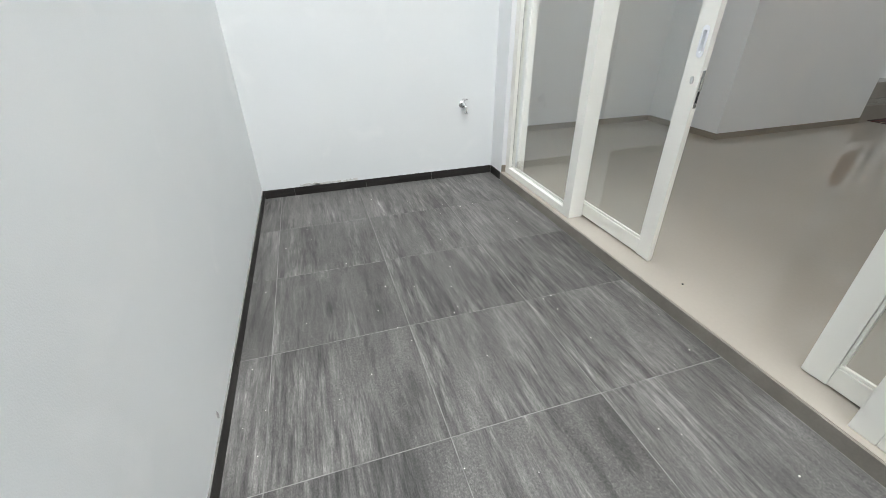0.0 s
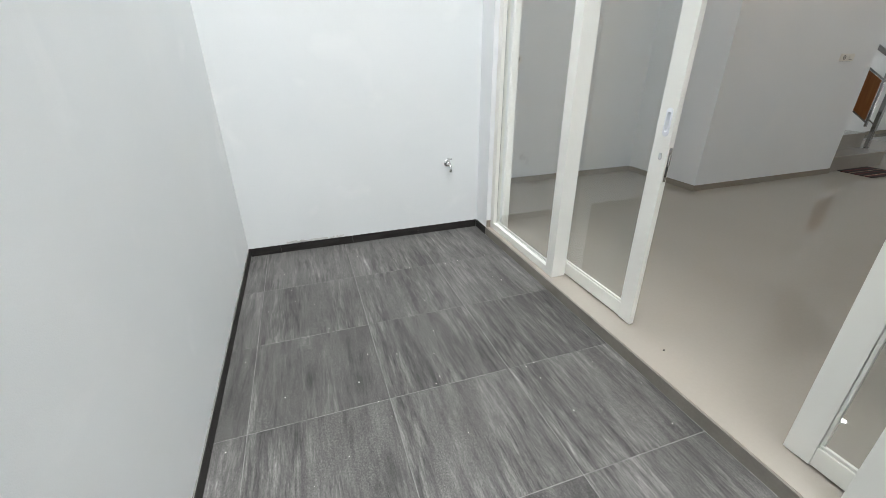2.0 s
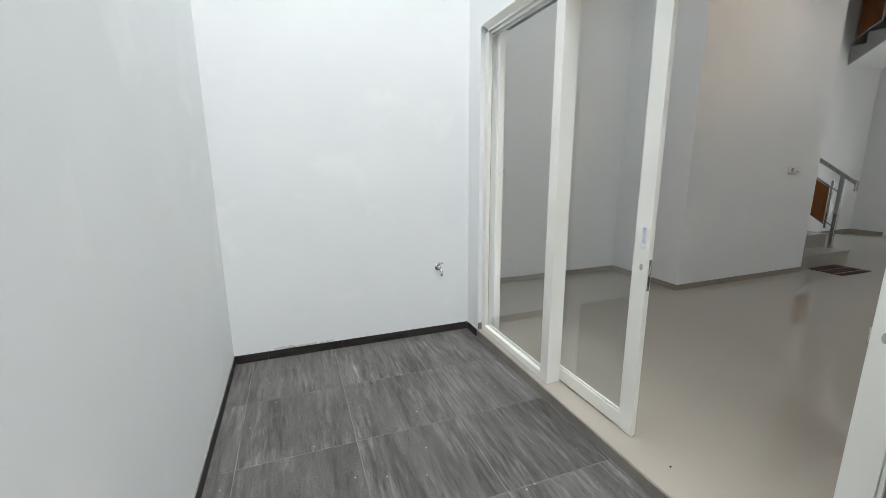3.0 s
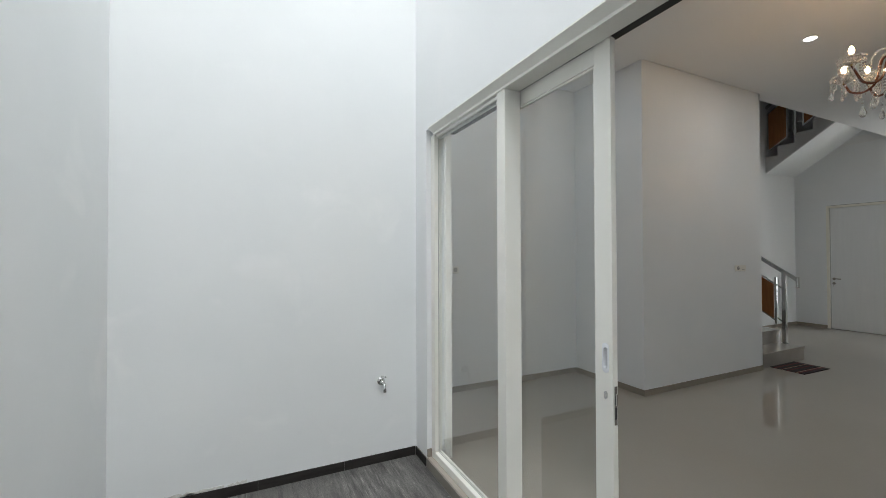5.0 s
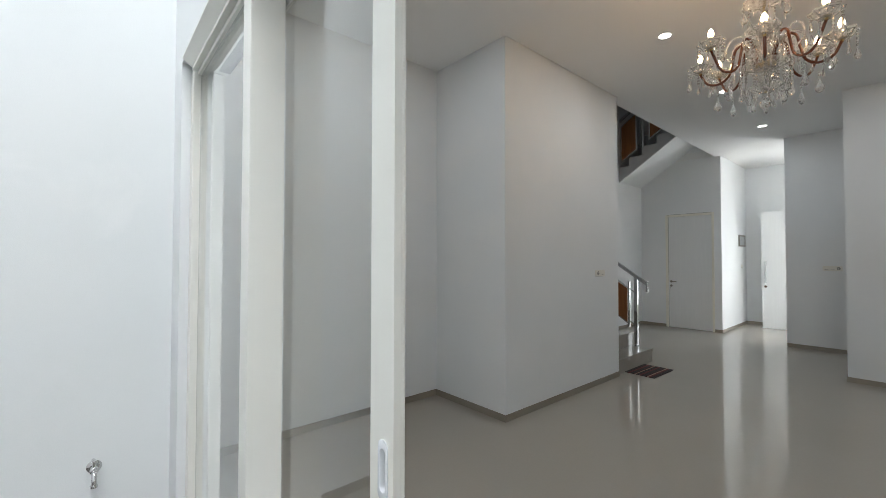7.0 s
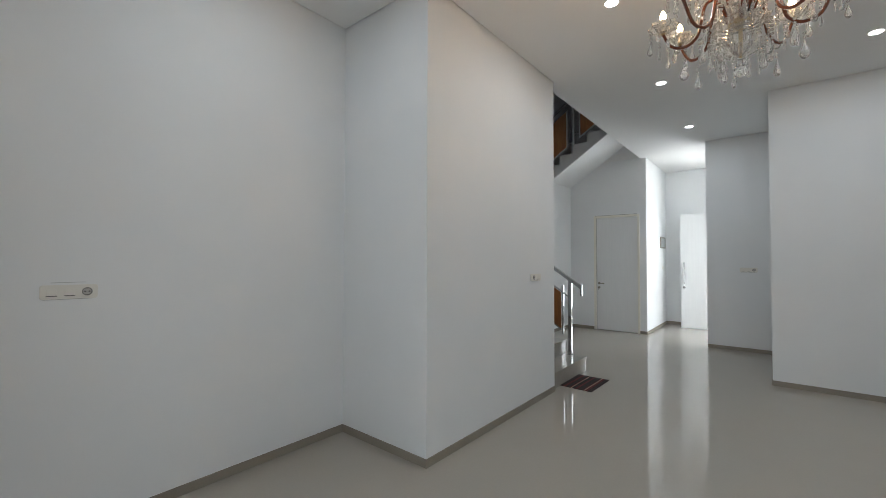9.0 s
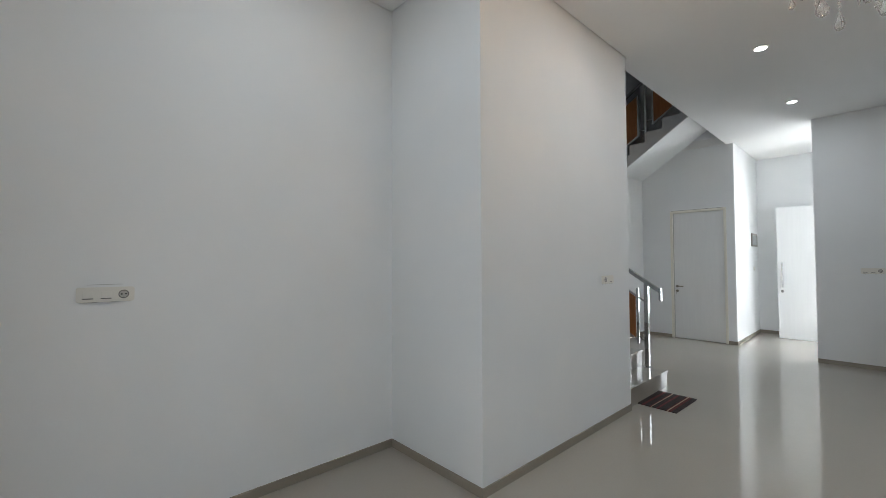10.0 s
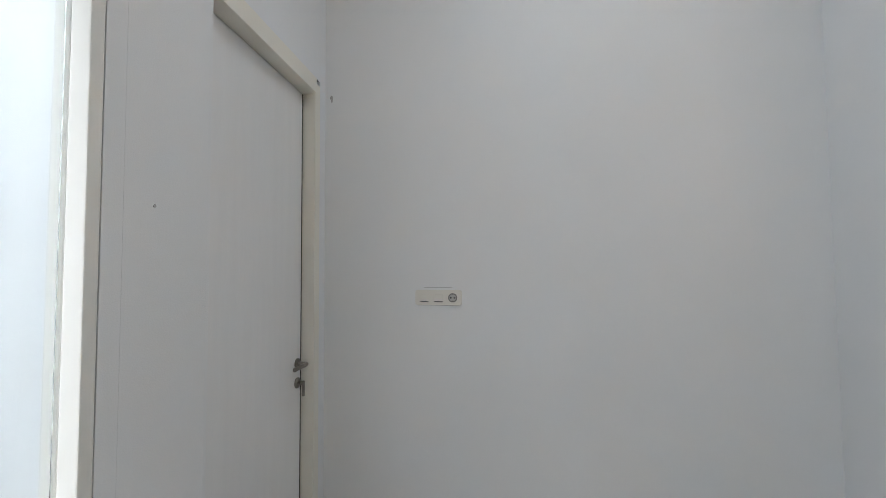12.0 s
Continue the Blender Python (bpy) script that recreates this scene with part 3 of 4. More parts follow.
leaf5 = put5("leaf", box(13.05, 13.095, 2.21, 3.165, FZ + 0.003, 2.66, 0.003), DOOR)
bar = put5("bar_handle", tube([(13.0, 3.085, 1.05), (13.0, 3.085, 1.55)], 0.013, 12), STEEL, "stainless bar handle", leaf5, True)
for z in (1.12, 1.48):
    put5("standoff", tube([(13.0, 3.085, z), (13.05, 3.085, z)], 0.008, 10), STEEL, "", leaf5, True)
put5("lock_cylinder", lathe([(0, 0), (0.027, 0), (0.027, 0.008), (0, 0.008)], 20, (13.0495, 3.095, 0.97), Matrix.Rotation(radians(-90), 4, "Y")), STEEL, "", leaf5, True)
structure("wall_porch", slab("x", 13.05, 13.2, (0.30, 2.205), (FZ, TOP), [(0.45, 2.05, 0.25, 3.1)]), PLASTER, "white front wall with a tall window beside the door", "wall")

# unseen window in the hall, added as the opening for the hall lamp
hw = thing("window_3", "unseen tall window in a white frame, added to light the hall", "window", (12.32, 0.22, 0.25), kind="structure")
invw = Matrix.Translation(-Vector(hw.location))
for n, b in (("frame_side", (11.35, 11.41, 0.19, 0.25, 0.25, 3.2)), ("frame_side", (13.24, 13.3, 0.19, 0.25, 0.25, 3.2)), ("frame_sill", (11.41, 13.24, 0.19, 0.25, 0.25, 0.31)),
             ("frame_head", (11.41, 13.24, 0.19, 0.25, 3.14, 3.2)), ("frame_mullion", (12.3, 12.35, 0.19, 0.25, 0.31, 3.14))):
    bm = box(*b, 0.004)
    bm.transform(invw)
    part(n, bm, FRAME, hw)

# ---- switches and sockets ----


def plate(name, m, w, h, modules, label):
    """A wall plate in its own xz plane, its front to -y. modules: list of 's' (rocker), 'o' (earthed socket)."""
    t = thing(name, label, "switch", m.translation)
    t.matrix_world = m
    rc, outline = 0.013, []
    for cx, cz, q0 in ((w / 2 - rc, h / 2 - rc, 0), (-w / 2 + rc, h / 2 - rc, 90), (-w / 2 + rc, -h / 2 + rc, 180), (w / 2 - rc, -h / 2 + rc, 270)):
        outline += [(cx + rc * math.cos(radians(q0 + 18 * k)), cz + rc * math.sin(radians(q0 + 18 * k))) for k in range(6)]
    bm = prism(outline, -0.0092, -0.0005, "y")
    bmesh.ops.bevel(bm, geom=[e for e in bm.edges if all(v.co.y < -0.009 for v in e.verts)], offset=0.0028, segments=2, affect="EDGES", profile=0.6)
    # Dark box showing below the cover's edge, painted in as its underside shadow.
    part("edge_shade", box(-w / 2 + 0.014, w / 2 - 0.014, -0.0030, -0.0002, -h / 2 - 0.0018, h / 2 - 0.001), DARK_PLASTIC, t)
    body = part("cover", bm, PLASTIC, t)
    n = len(modules)
    pitch = (w - 0.02) / n
    for i, k in enumerate(modules):
        x = -w / 2 + 0.01 + pitch * (i + 0.5)
        if k == "s":
            r = part("rocker", box(x - 0.021, x + 0.021, -0.0125, -0.0092, -0.018, 0.018, 0.0015), PLASTIC, t)
            part("indicator", box(x - 0.0225, x + 0.0225, -0.0128, -0.0092, -0.0235, -0.0186), DARK_PLASTIC, t, "grey line below the rocker")
        else:
            bm = lathe([(0.0235, 0.0), (0.0235, 0.003), (0.020, 0.003), (0.018, 0.0006), (0, 0.0006)], 28, (x, -0.0092, 0), Matrix.Rotation(radians(90), 4, "X"))
            s = part("socket", bm, GREY_PLASTIC, t, "round earthed socket", True)
            for dx in (-0.0095, 0.0095):
                part("socket_hole", lathe([(0, 0), (0.0042, 0), (0.0042, 0.0012), (0, 0.0012)], 12, (x + dx, -0.0099, 0), Matrix.Rotation(radians(90), 4, "X")), BLACK, s)
            part("socket_rim", lathe([(0.0195, 0.0031), (0.0235, 0.0031), (0.0235, 0.0038), (0.0195, 0.0038)], 28, (x, -0.0092, 0), Matrix.Rotation(radians(90), 4, "X")), DARK_PLASTIC, s)
            for dz in (-0.0175, 0.0175):
                part("earth_clip", box(x - 0.003, x + 0.003, -0.0125, -0.0098, dz - 0.003, dz + 0.003), SATIN, s)
    return t


plate("switch_plate", pose(2.649, 4.574, 1.431, 0, 0.6, 0), 0.246, 0.080, "sso", "white plate with two rockers and a socket on the alcove wall")
plate("switch_plate", pose(6.372, 3.538, 1.418), 0.235, 0.078, "os", "white plate with a socket and a rocker on a white wall")
plate("switch_plate", pose(10.957, 1.812, 1.44, 0, 0, -90), 0.245, 0.08, "sso", "white plate with two rockers and a socket on a shaded wall")
plate("switch_plate", pose(13.12, 3.557, 1.42), 0.12, 0.08, "s", "small white switch on the bright hall wall")

pf = thing("picture_frame", "small dark-framed print on the hall wall", "picture", (13.13, 3.557, 2.02))
part("frame", slab("y", -0.022, -0.001, (-0.26, 0.26), (-0.135, 0.135), [(-0.22, 0.22, -0.10, 0.10)]), SATIN, pf, "thin grey metal frame")
part("print", box(-0.219, 0.219, -0.014, -0.004, -0.099, 0.099), PICTURE, pf, "plain grey print")

# ---- garden tap ----
tap = thing("garden_tap", "chrome wall tap with a lever on the white patio wall", "tap", (1.541, PY1, 0.60))
Y90 = Matrix.Rotation(radians(90), 4, "X")
tap.scale = (1.1, 1.1, 1.1)
part("flange", lathe([(0, 0.0005), (0.027, 0.0005), (0.027, 0.003), (0.018, 0.010), (0.012, 0.011)], 24, (0, 0, 0), Y90), CHROME, tap, "", True)
part("body", lathe([(0.0105, 0.004), (0.0105, 0.03), (0.015, 0.032), (0.015, 0.055), (0.011, 0.058), (0.011, 0.075), (0, 0.077)], 20, (0, 0, 0), Y90), CHROME, tap, "", True)
part("spout", tube(smooth_line([(0, -0.066, 0), (0, -0.085, -0.004), (0, -0.094, -0.022), (0, -0.095, -0.05)], 5), 0.0095, 12), CHROME, tap, "", True)
part("spout_ring", lathe([(0.0096, 0), (0.0125, 0.001), (0.0125, 0.012), (0.0096, 0.013)], 16, (0, -0.095, -0.054)), CHROME, tap, "", True)
part("stem", lathe([(0.007, 0), (0.007, 0.028), (0, 0.028)], 12, (0, -0.044, 0.012)), CHROME, tap, "", True)
part("lever", tube(smooth_line([(-0.004, -0.030, 0.040), (0.0, -0.046, 0.042), (0.004, -0.07, 0.045), (0.006, -0.092, 0.050)], 4), 0.0065, 8), CHROME, tap, "", True)

# ---- stairs ----
stair = thing("staircase_lower", "polished stone steps climbing beside the living room wall", "stairs", (7.43, 3.57, FZ), kind="structure")
for i in range(10):
    y0 = 3.572 + 0.30 * i
    z1 = FZ + 0.203 * (i + 1)
    bm = box(-0.558, 0.585, 0.30 * i, 0.30 * i + (0.30 if i < 9 else 0.22), 0.0, z1 - FZ - 0.03, 0.0)
    part("riser", bm, GRANITE, stair, "polished grey-beige stone riser")
    part("tread", box(-0.558, 0.595, 0.30 * i - 0.012, 0.30 * i + (0.30 if i < 9 else 0.22), z1 - FZ - 0.0295, z1 - FZ, 0.003), GRANITE, stair)

rail = thing("stair_railing", "stainless stair railing with orange timber panels", "railing", (7.98, 3.785, FZ + 0.203))
SL = 0.203 / 0.30
part("newel_post", box(-0.025, 0.025, -0.025, 0.025, 0.0, 1.075, 0.004), STEEL, rail)
part("post_foot", lathe([(0.045, 0.0), (0.045, 0.006), (0.036, 0.010), (0.036, 0.0)], 20), STEEL, rail, "", True)


def bar_along(name, y0, y1, z, s, parent, t=0.02, m=None, h=None):
    """A square bar in the yz plane, rising with slope s from (y0, z)."""
    h = h or t
    out = [(y0, z - h), (y1, z - h + s * (y1 - y0)), (y1, z + h + s * (y1 - y0)), (y0, z + h)]
    return part(name, prism(out, -t, t, "x"), m or STEEL, parent)


bar_along("handrail", -0.155, 2.5, 0.985, SL, rail, 0.026)
part("handrail_end", box(-0.026, 0.026, -0.181, -0.155, 0.86, 1.02, 0.004), STEEL, rail, "downturned end of the handrail")
for k in range(3):
    y = 0.11 + 0.78 * k
    z = SL * y
    part("post", box(-0.014, 0.014, y - 0.014, y + 0.014, z - (0.02 if k else -0.21), z + 0.93, 0.003), STEEL, rail)
for k in range(3):
    y0 = 0.128 + 0.78 * k
    y1 = y0 + 0.62
    z = SL * y0
    fr = part("panel_frame", prism([(y0, z + 0.25), (y1, z + 0.25 + SL * 0.62), (y1, z + 0.272 + SL * 0.62), (y0, z + 0.272)], -0.012, 0.012, "x"), STEEL, rail)
    part("panel_frame", prism([(y0, z + 0.81), (y1, z + 0.81 + SL * 0.62), (y1, z + 0.832 + SL * 0.62), (y0, z + 0.832)], -0.012, 0.012, "x"), STEEL, rail)
    part("timber_panel", prism([(y0 + 0.01, z + 0.275), (y1, z + 0.275 + SL * 0.6), (y1, z + 0.807 + SL * 0.6), (y0 + 0.01, z + 0.807)], -0.009, 0.009, "x"), WOOD, rail, "orange-brown timber infill panel")
for z in (0.30, 0.81):
    bar_along("connector", -0.02, 0.128, z, SL, rail, 0.009)

# upper flight, climbing back over the hall side
SX0, SX1 = 10.42, 11.563
upper = thing("staircase_upper", "upper stair flight with grey stringer and white sloping soffit", "stairs", (11.0, 4.9, 3.3), kind="structure")
invu = Matrix.Translation(-Vector(upper.location))
TD = 0.295
prof = []
y, z = 5.199, 3.634
prof.append((y, z))
yy = 4.98
zz = 3.634
k = 0
while yy > 3.72:
    prof += [(yy, zz + 0.19 * k), (yy, zz + 0.19 * (k + 1))]
    yy -= TD
    k += 1
prof.append((3.67, zz + 0.19 * k))
outline = prof + [(3.67, 3.3 + 0.667 * (5.199 - 3.67)), (5.199, 3.3)]
bm = prism(outline, SX0, SX0 + 0.03, "x")
bm.transform(invu)
part("stringer", bm, CONCRETE_PAINT, upper, "grey stringer face with a stepped top")
bm = prism(outline, SX0 + 0.0305, SX1, "x")
bm.transform(invu)
part("flight", bm, PLASTER, upper, "white sloping soffit")
urail = thing("stair_railing", "stainless upper railing with orange timber panels on the stringer", "railing", (SX0 + 0.05, 4.69, 3.82))
S3 = -0.19 / 0.295
for k in range(-1, 3):
    y = -0.61 * k
    part("post", box(-0.018, 0.018, y - 0.018, y + 0.018, S3 * y - 0.10, S3 * y + 1.19, 0.003), STEEL, urail)
    y0, y1 = y - 0.13, y - 0.47
    for dz in (0.24, 1.03):
        part("panel_frame", prism([(y0, S3 * y0 + dz), (y1, S3 * y1 + dz), (y1, S3 * y1 + dz + 0.03), (y0, S3 * y0 + dz + 0.03)], -0.013, 0.013, "x"), STEEL, urail)
    for yv in (y0, y1):
        part("panel_frame", box(-0.0125, 0.0125, yv - 0.014, yv + 0.014, S3 * yv + 0.241, S3 * yv + 1.059), STEEL, urail)
        part("connector", box(-0.008, 0.008, min(yv, y if yv == y0 else y - 0.61) , max(yv, y if yv == y0 else y - 0.61), S3 * yv + 0.33, S3 * yv + 0.346), STEEL, urail)
    part("timber_panel", prism([(y0 - 0.015, S3 * y0 + 0.265), (y1 + 0.015, S3 * y1 + 0.265), (y1 + 0.015, S3 * y1 + 1.03), (y0 - 0.015, S3 * y0 + 1.03)], -0.009, 0.009, "x"), WOOD, urail, "orange-brown timber infill panel")
part("handrail", prism([(0.8, S3 * 0.8 + 1.18), (-1.6, S3 * -1.6 + 1.18), (-1.6, S3 * -1.6 + 1.23), (0.8, S3 * 0.8 + 1.23)], -0.026, 0.026, "x"), STEEL, urail)
structure("wall_landing", slab("y", 5.36, 5.5, (8.26, 11.565), (3.0, 3.44)), PLASTER, "white edge of the stair landing", "wall")

# ---- mat ----
mat = thing("door_mat", "dark woven mat with maroon and tan stripes before the steps", "mat", (7.42, 3.375, FZ))
mat.rotation_euler = (0, 0, radians(-1.5))
y = -0.205
for w, m in ((0.05, RUG_DARK), (0.03, RUG_RED), (0.012, RUG_TAN), (0.012, RUG_RED), (0.07, RUG_DARK), (0.025, RUG_RED), (0.045, RUG_DARK), (0.010, RUG_TAN), (0.012, RUG_RED), (0.055, RUG_DARK), (0.03, RUG_RED), (0.059, RUG_DARK)):
    part("stripe", box(-0.31, 0.31, y + 0.0003, y + w - 0.0003, 0.0005, 0.009, 0.002), m, mat)
    y += w

# ---- ceiling downlights ----


def downlight(x, y):
    t = thing("downlight", "round recessed white downlight, switched on", "lamp", (x, y, CZ), group="ceiling downlights")
    part("trim_ring", lathe([(0.050, -0.002), (0.053, -0.006), (0.064, -0.004), (0.067, -0.0005), (0.050, -0.0005)], 32), PLASTIC, t, "white trim ring", True)
    part("led_disc", lathe([(0, -0.0032), (0.0495, -0.0032), (0.0495, -0.001), (0, -0.001)], 24), LED, t, "glowing white lens")
    return t


# (5.71, 0.69) and (3.66, 0.69) are unseen, added along the row to brighten the room.
DOWN = [(3.42, 3.52), (5.71, 2.50), (7.70, 2.51), (9.80, 2.51), (5.71, 0.69), (7.74, 0.69), (3.66, 0.69)]
for x, y in DOWN:
    downlight(x, y)
    data = bpy.data.lights.new("downlight_beam", "AREA")
    data.shape, data.size, data.energy, data.color = "DISK", 0.08, 6.5, (0.87, 0.95, 1.0)
    lamp = new("downlight_beam", data)
    lamp.location = (x, y, CZ - 0.012)

# ---- chandelier ----
CX, CY = 4.97, 1.595
ch = thing("chandelier", "brown-armed crystal chandelier with glowing candle bulbs", "chandelier", (CX, CY, CZ))
part("ceiling_rose", lathe([(0, -0.0005), (0.07, -0.0005), (0.075, -0.012), (0.05, -0.03), (0.02, -0.04), (0, -0.04)], 28), BRASS, ch, "", True)


def zrel(z):
    return z - CZ


# chain links down to the stem
for k in range(7):
    z = zrel(3.75) - 0.036 * k
    a = math.pi / 2 * (k % 2)
    pts = [(0.011 * math.cos(q) * math.cos(a), 0.011 * math.cos(q) * math.sin(a), z - 0.01 + 0.021 * math.sin(q)) for q in [2 * math.pi * i / 12 for i in range(13)]]
    part("chain_link", tube(pts, 0.003, 6), BRASS, ch)
stem = lathe([(0, zrel(3.50)), (0.012, zrel(3.50)), (0.012, zrel(3.40)), (0.03, zrel(3.38)), (0.035, zrel(3.35)), (0.018, zrel(3.31)), (0.03, zrel(3.26)), (0.045, zrel(3.2)), (0.025, zrel(3.13)), (0.05, zrel(3.08)),
              (0.055, zrel(3.03)), (0.03, zrel(2.98)), (0.055, zrel(2.92)), (0.06, zrel(2.86)), (0.03, zrel(2.80)), (0.022, zrel(2.76)), (0, zrel(2.76))], 14)
part("stem", stem, CRYSTAL, ch, "turned clear glass stem", True)
part("rod", lathe([(0, zrel(3.51)), (0.006, zrel(3.51)), (0.006, zrel(2.74)), (0, zrel(2.74))], 8), BRASS, ch)


def bowl(z, r, lobes):
    return lathe([(0.02, zrel(z) - 0.045), (r * 0.6, zrel(z) - 0.03), (r, zrel(z)), (r * 0.97, zrel(z) + 0.003), (r * 0.58, zrel(z) - 0.022), (0.02, zrel(z) - 0.037)], 40, scallop=lobes, depth=0.07)


part("mid_dish", bowl(3.09, 0.10, 8), CRYSTAL, ch, "scalloped crystal dish", True)
part("top_dish", bowl(3.37, 0.125, 8), CRYSTAL, ch, "scalloped crystal dish", True)
part("hub_dish", bowl(2.93, 0.14, 10), CRYSTAL, ch, "scalloped crystal dish", True)
part("lower_dish", bowl(2.78, 0.10, 8), CRYSTAL, ch, "scalloped crystal dish", True)
part("hub", lathe([(0, zrel(2.95)), (0.05, zrel(2.95)), (0.06, zrel(2.93)), (0.05, zrel(2.905)), (0, zrel(2.90))], 20), BRASS, ch, "", True)
part("finial", lathe([(0, 0.075), (0.012, 0.07), (0.03, 0.045), (0.036, 0.03), (0.03, 0.01), (0.012, 0.0), (0, -0.002)], 10, (0, 0, zrel(2.635))), CRYSTAL, ch, "faceted crystal ball")

# one almond drop with its string of beads, hung from its top
drop = lathe([(0, 0), (0.003, -0.006), (0.009, -0.026), (0.0165, -0.044), (0.0165, -0.054), (0.010, -0.066), (0, -0.070)], 8)
drop.transform(Matrix.Diagonal((1, 0.6, 1, 1)))
spear = lathe([(0, 0), (0.004, -0.006), (0.008, -0.02), (0.006, -0.045), (0.002, -0.066), (0, -0.07)], 6)
DROP, SPEAR = mesh_of(drop, CRYSTAL), mesh_of(spear, CRYSTAL)
bead = bmesh.new()
bmesh.ops.create_icosphere(bead, subdivisions=1, radius=0.0085)
BEAD = mesh_of(bead, CRYSTAL)


def hang(parent, x, y, z, length=1, mesh=DROP, scale=1.0, turn=0.0):
    """A string of bead groups with a drop at its end."""
    for k in range(length):
        for q in (0.010, 0.031):
            b = new("bead", BEAD)
            b.parent, b.location = parent, (x, y, z - 0.044 * k - q)
    d = new("crystal_drop", mesh)
    d.parent, d.location, d.scale, d.rotation_euler = parent, (x, y, z - 0.044 * length), (scale,) * 3, (0, 0, turn)


BOB = mesh_of(lathe([(0.012, -0.022), (0.030, -0.020), (0.052, -0.004), (0.060, 0.008), (0.074, 0.014), (0.078, 0.030), (0.074, 0.034), (0.068, 0.020), (0.055, 0.014), (0.047, 0.002), (0.028, -0.013), (0.012, -0.014)], 24, scallop=8, depth=0.10), CRYSTAL)
PETAL = mesh_of(lathe([(0.013, -0.004), (0.034, 0.004), (0.048, 0.026), (0.045, 0.030), (0.031, 0.010), (0.013, 0.003)], 24, scallop=6, depth=0.16), CRYSTAL)
CUP = mesh_of(lathe([(0, -0.030), (0.008, -0.030), (0.010, -0.015), (0.019, -0.008), (0.019, -0.003), (0, -0.003)], 16), BRASS, True)
SLEEVE = mesh_of(lathe([(0, 0), (0.0105, 0), (0.0105, 0.058), (0.009, 0.060), (0, 0.060)], 14), CANDLE, True)
FLAME = mesh_of(lathe([(0, 0.058), (0.008, 0.060), (0.015, 0.072), (0.0175, 0.086), (0.013, 0.102), (0.005, 0.117), (0, 0.120)], 12), BULB, True)
rng = random.Random(7)
ARMS = 8
for i in range(ARMS):
    a = radians(100 + 360 / ARMS * i)
    ca, sa = math.cos(a), math.sin(a)
    R = 0.385 + (0.015 if i % 2 else -0.01)
    zb = 3.005 + (0.03 if i % 2 else -0.01)

    def pt(r, z, off=0.0):
        return (r * ca - off * sa, r * sa + off * ca, zrel(z))

    line = smooth_line([pt(0.045, 2.915), pt(0.075, 3.02), pt(0.115, 3.10), pt(0.16, 3.085), pt(0.18, 3.00), pt(0.205, 2.91), pt(0.265, 2.868), pt(0.335, 2.89), pt(R, zb - 0.025)], 6)
    arm = part("arm", tube(line, 0.0088, 8), ARM, ch, "curved amber-brown arm", True)
    line = smooth_line([pt(0.05, 2.95, 0.04), pt(0.08, 3.06, 0.055), pt(0.135, 3.145, 0.065), pt(0.20, 3.11, 0.065), pt(0.215, 3.02, 0.06), pt(0.175, 2.985, 0.055)], 5)
    part("glass_scroll", tube(line, 0.007, 7), CRYSTAL, ch, "clear glass scroll", True)
    for nm, me, lab in (("bobeche", BOB, "scalloped crystal dish"), ("petal_cup", PETAL, "crystal petal cup"), ("candle_cup", CUP, "brass cup"), ("candle_sleeve", SLEEVE, "ivory sleeve"), ("bulb", FLAME, "glowing candle bulb")):
        o = new(nm, me)
        o.parent, o.location = arm, pt(R, zb)
        o.rotation_euler = (0, 0, a)
        tagged(o, lab)
    for k in range(8):
        q = a + 2 * math.pi * k / 8 + 0.3
        bx, by, bz = pt(R, zb + 0.012)
        hang(arm, bx + 0.074 * math.cos(q), by + 0.074 * math.sin(q), bz, 1 if k % 2 else 2, SPEAR if k % 2 else DROP, rng.uniform(0.75, 0.95) if k % 2 else rng.uniform(0.95, 1.2), q)
    bx, by, bz = pt(0.27, 2.815)
    hang(arm, bx, by, bz, 1, DROP, 1.45, a)
    for rr, zz in ((0.12, 3.09), (0.17, 3.04)):
        bx, by, bz = pt(rr, zz, 0.03)
        hang(arm, bx, by, bz, 3, SPEAR, 1.0, a)
    bx, by, bz = pt(0.19, 2.90)
    hang(arm, bx, by, bz, 2, SPEAR, 1.1, a)
for dish_z, r, n, length in ((3.365, 0.122, 10, 1), (3.085, 0.098, 8, 1), (2.925, 0.136, 14, 3), (2.775, 0.098, 10, 1)):
    for k in range(n):
        q = 2 * math.pi * (k + 0.5) / n
        hang(ch, r * math.cos(q), r * math.sin(q), zrel(dish_z), length, DROP if k % 2 else SPEAR, rng.uniform(1.05, 1.4), q)

# ---- small marks on the walls ----


def mark(name, x, y, z, w, h, axis, label, seed):
    r = random.Random(seed)
    bm = bmesh.new()
    n = 9
    pts = []
    for k in range(n):
        q = 2 * math.pi * k / n
        f = r.uniform(0.55, 1.0)
        pts.append((w / 2 * f * math.cos(q), h / 2 * f * math.sin(q)))
    bm = prism(pts, -0.0012, 0.0012, axis)
    ob = structure(name, bm, SCUFF, label, "scuff")
    ob.location = (x, y, z)


mark("trim_scuff", 2.057, 4.573, 2.528, 0.022, 0.055, "y", "small grey chip in the wall paint", 3)
mark("trim_scuff", 2.021, 3.441, 1.766, 0.012, 0.012, "x", "small dark nail hole in the wall", 4)

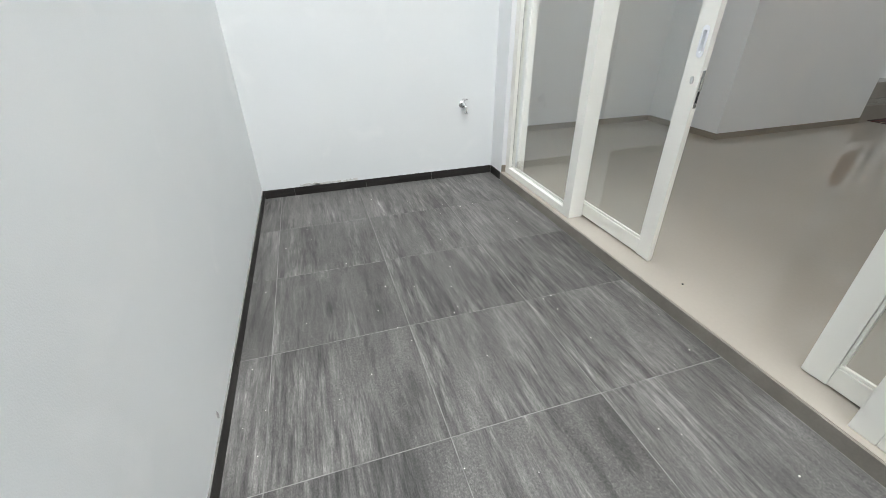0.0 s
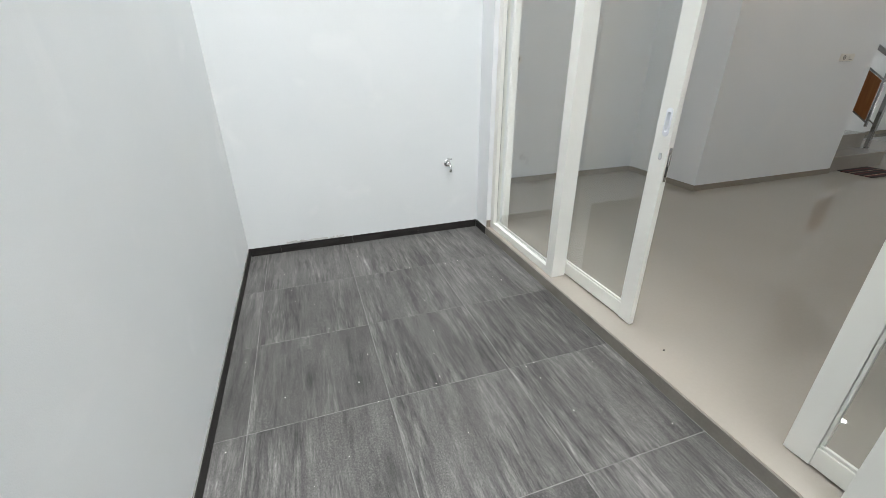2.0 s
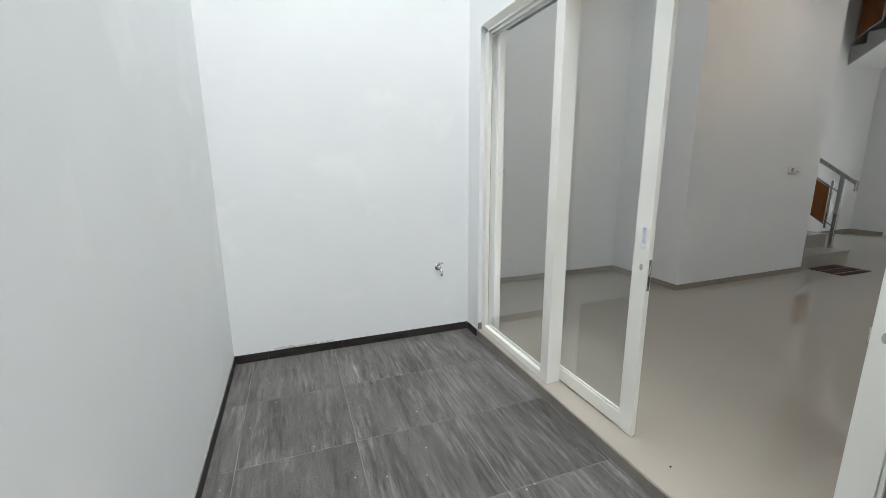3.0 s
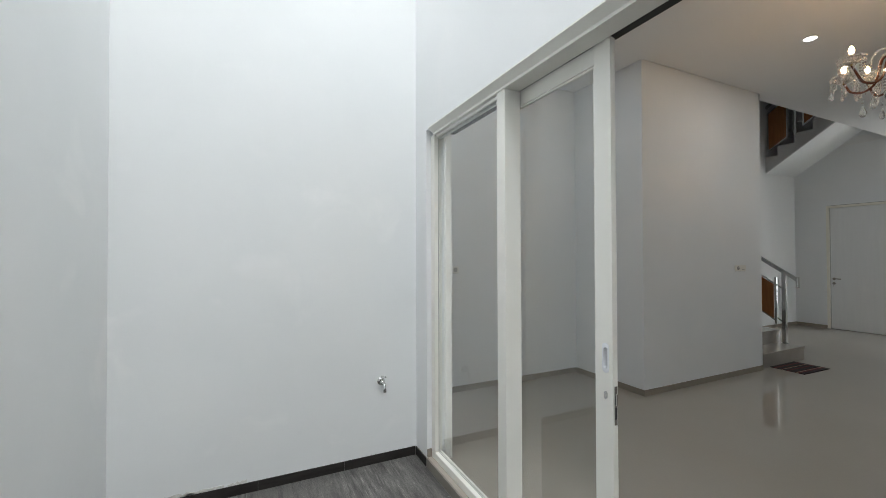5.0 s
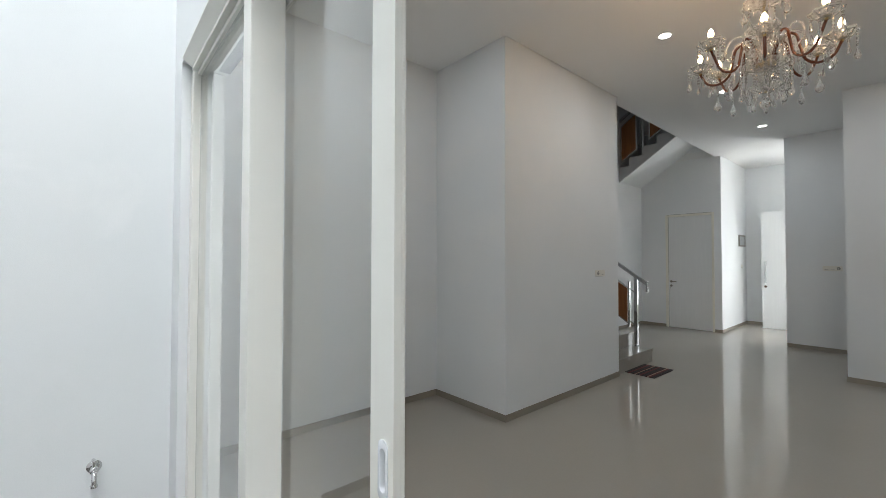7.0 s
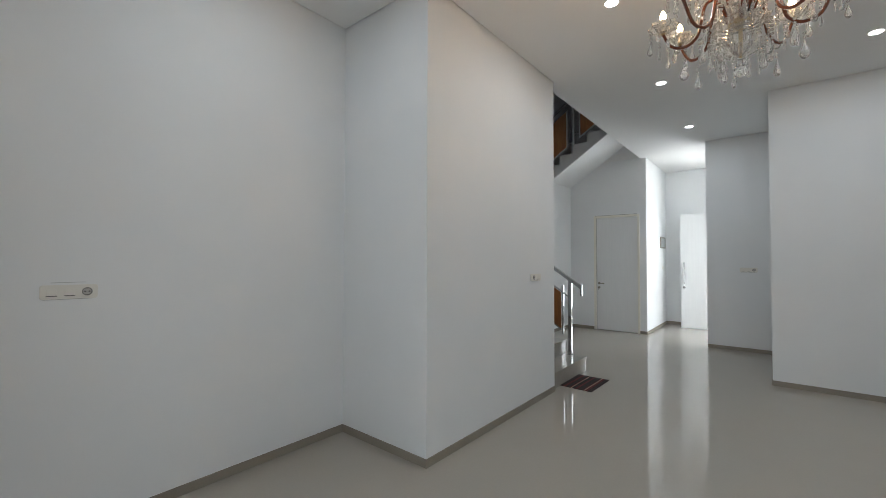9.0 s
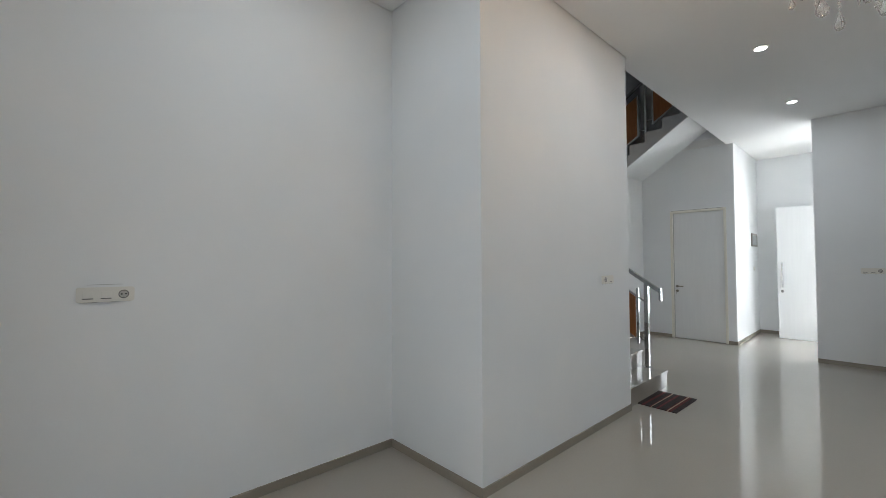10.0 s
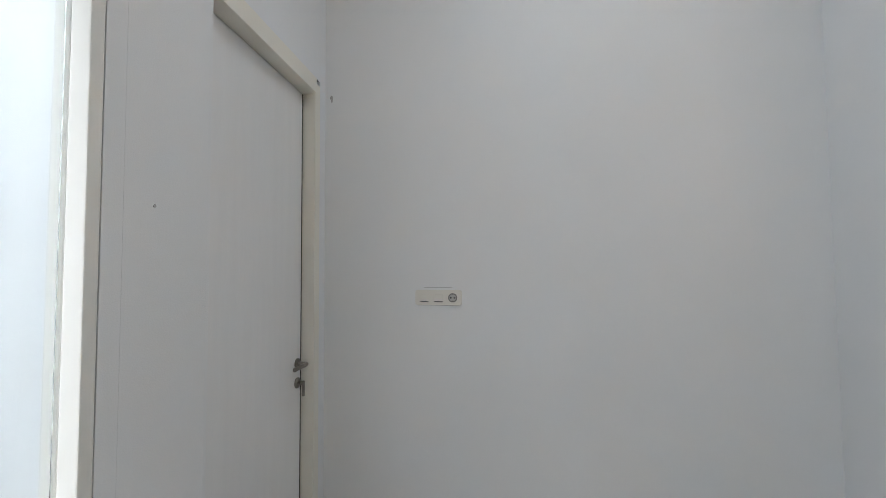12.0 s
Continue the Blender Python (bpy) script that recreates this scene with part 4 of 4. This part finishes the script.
bm = box(2.57, 2.72, 4.5722, 4.5738, 1.4835, 1.4858)
structure("trim_pencil_line", bm, SCUFF, "thin grey pencil line on the wall above the switches", "scuff")
mark("trim_scuff", -0.1995, 1.280, 0.064, 0.022, 0.04, "x", "small chip in the garden wall paint", 11)
for x, w in ((0.18, 0.16), (0.33, 0.22), (0.52, 0.12)):
    ob = structure("trim_flaking", prism([(x + w * (k / 8 - 0.5) + 0.0, PZ + 0.0715) for k in range(9)] + [(x + w * (0.5 - k / 8), PZ + 0.078 + 0.016 * random.Random(int(x * 100) + k).random()) for k in range(9)], PY1 - 0.004, PY1 - 0.001, "y"), FLAKE, "flaking rough plaster just above the skirting", "plaster")
crumb = bmesh.new()
bmesh.ops.create_icosphere(crumb, subdivisions=2, radius=0.006, matrix=Matrix.Diagonal((1, 0.8, 0.6, 1)))
ob = new("crumb", mesh_of(crumb, BLACK))
ob.location = (2.007, 1.431, FZ + 0.0036)
tagged(ob, "tiny dark crumb of mortar lying on the threshold", "debris")
specks = bmesh.new()
rs = random.Random(21)
for k in range(70):
    bmesh.ops.create_icosphere(specks, subdivisions=1, radius=rs.uniform(0.0012, 0.004), matrix=Matrix.Translation((rs.uniform(-0.15, 1.8), rs.uniform(0.1, 3.3), PZ + 0.001)) @ Matrix.Diagonal((1, 1, 0.5, 1)))
tagged(new("paint_specks", mesh_of(specks, PLASTIC)), "white paint specks scattered over the patio tiles", "debris", kind="stuff")

# ---- patio paving, tile by tile ----
patio = structure("floor_patio", slab("z", -0.12, PZ - 0.0012, (PX0, 1.838), (PY0, PY1)), GROUT, "patio paved with streaked dark grey porcelain tiles", "paving")
XS = [PX0, -0.058, 0.577, 1.212, 1.837]
YS = [PY1]
y = 2.926
while y > PY0 + 0.05:
    YS.append(y)
    y -= 0.637
YS.append(PY0)
cache = {}
J = 0.0017
for i in range(len(XS) - 1):
    for j in range(len(YS) - 1):
        w, d = XS[i + 1] - XS[i] - 2 * J, YS[j] - YS[j + 1] - 2 * J
        key = (round(w, 4), round(d, 4))
        if key not in cache:
            cache[key] = mesh_of(box(-w / 2, w / 2, -d / 2, d / 2, -0.009, 0.0, 0.0012, seg=1), STONE)
        t = new("tile", cache[key])
        t.parent = patio
        t.location = ((XS[i] + XS[i + 1]) / 2, (YS[j] + YS[j + 1]) / 2, PZ)
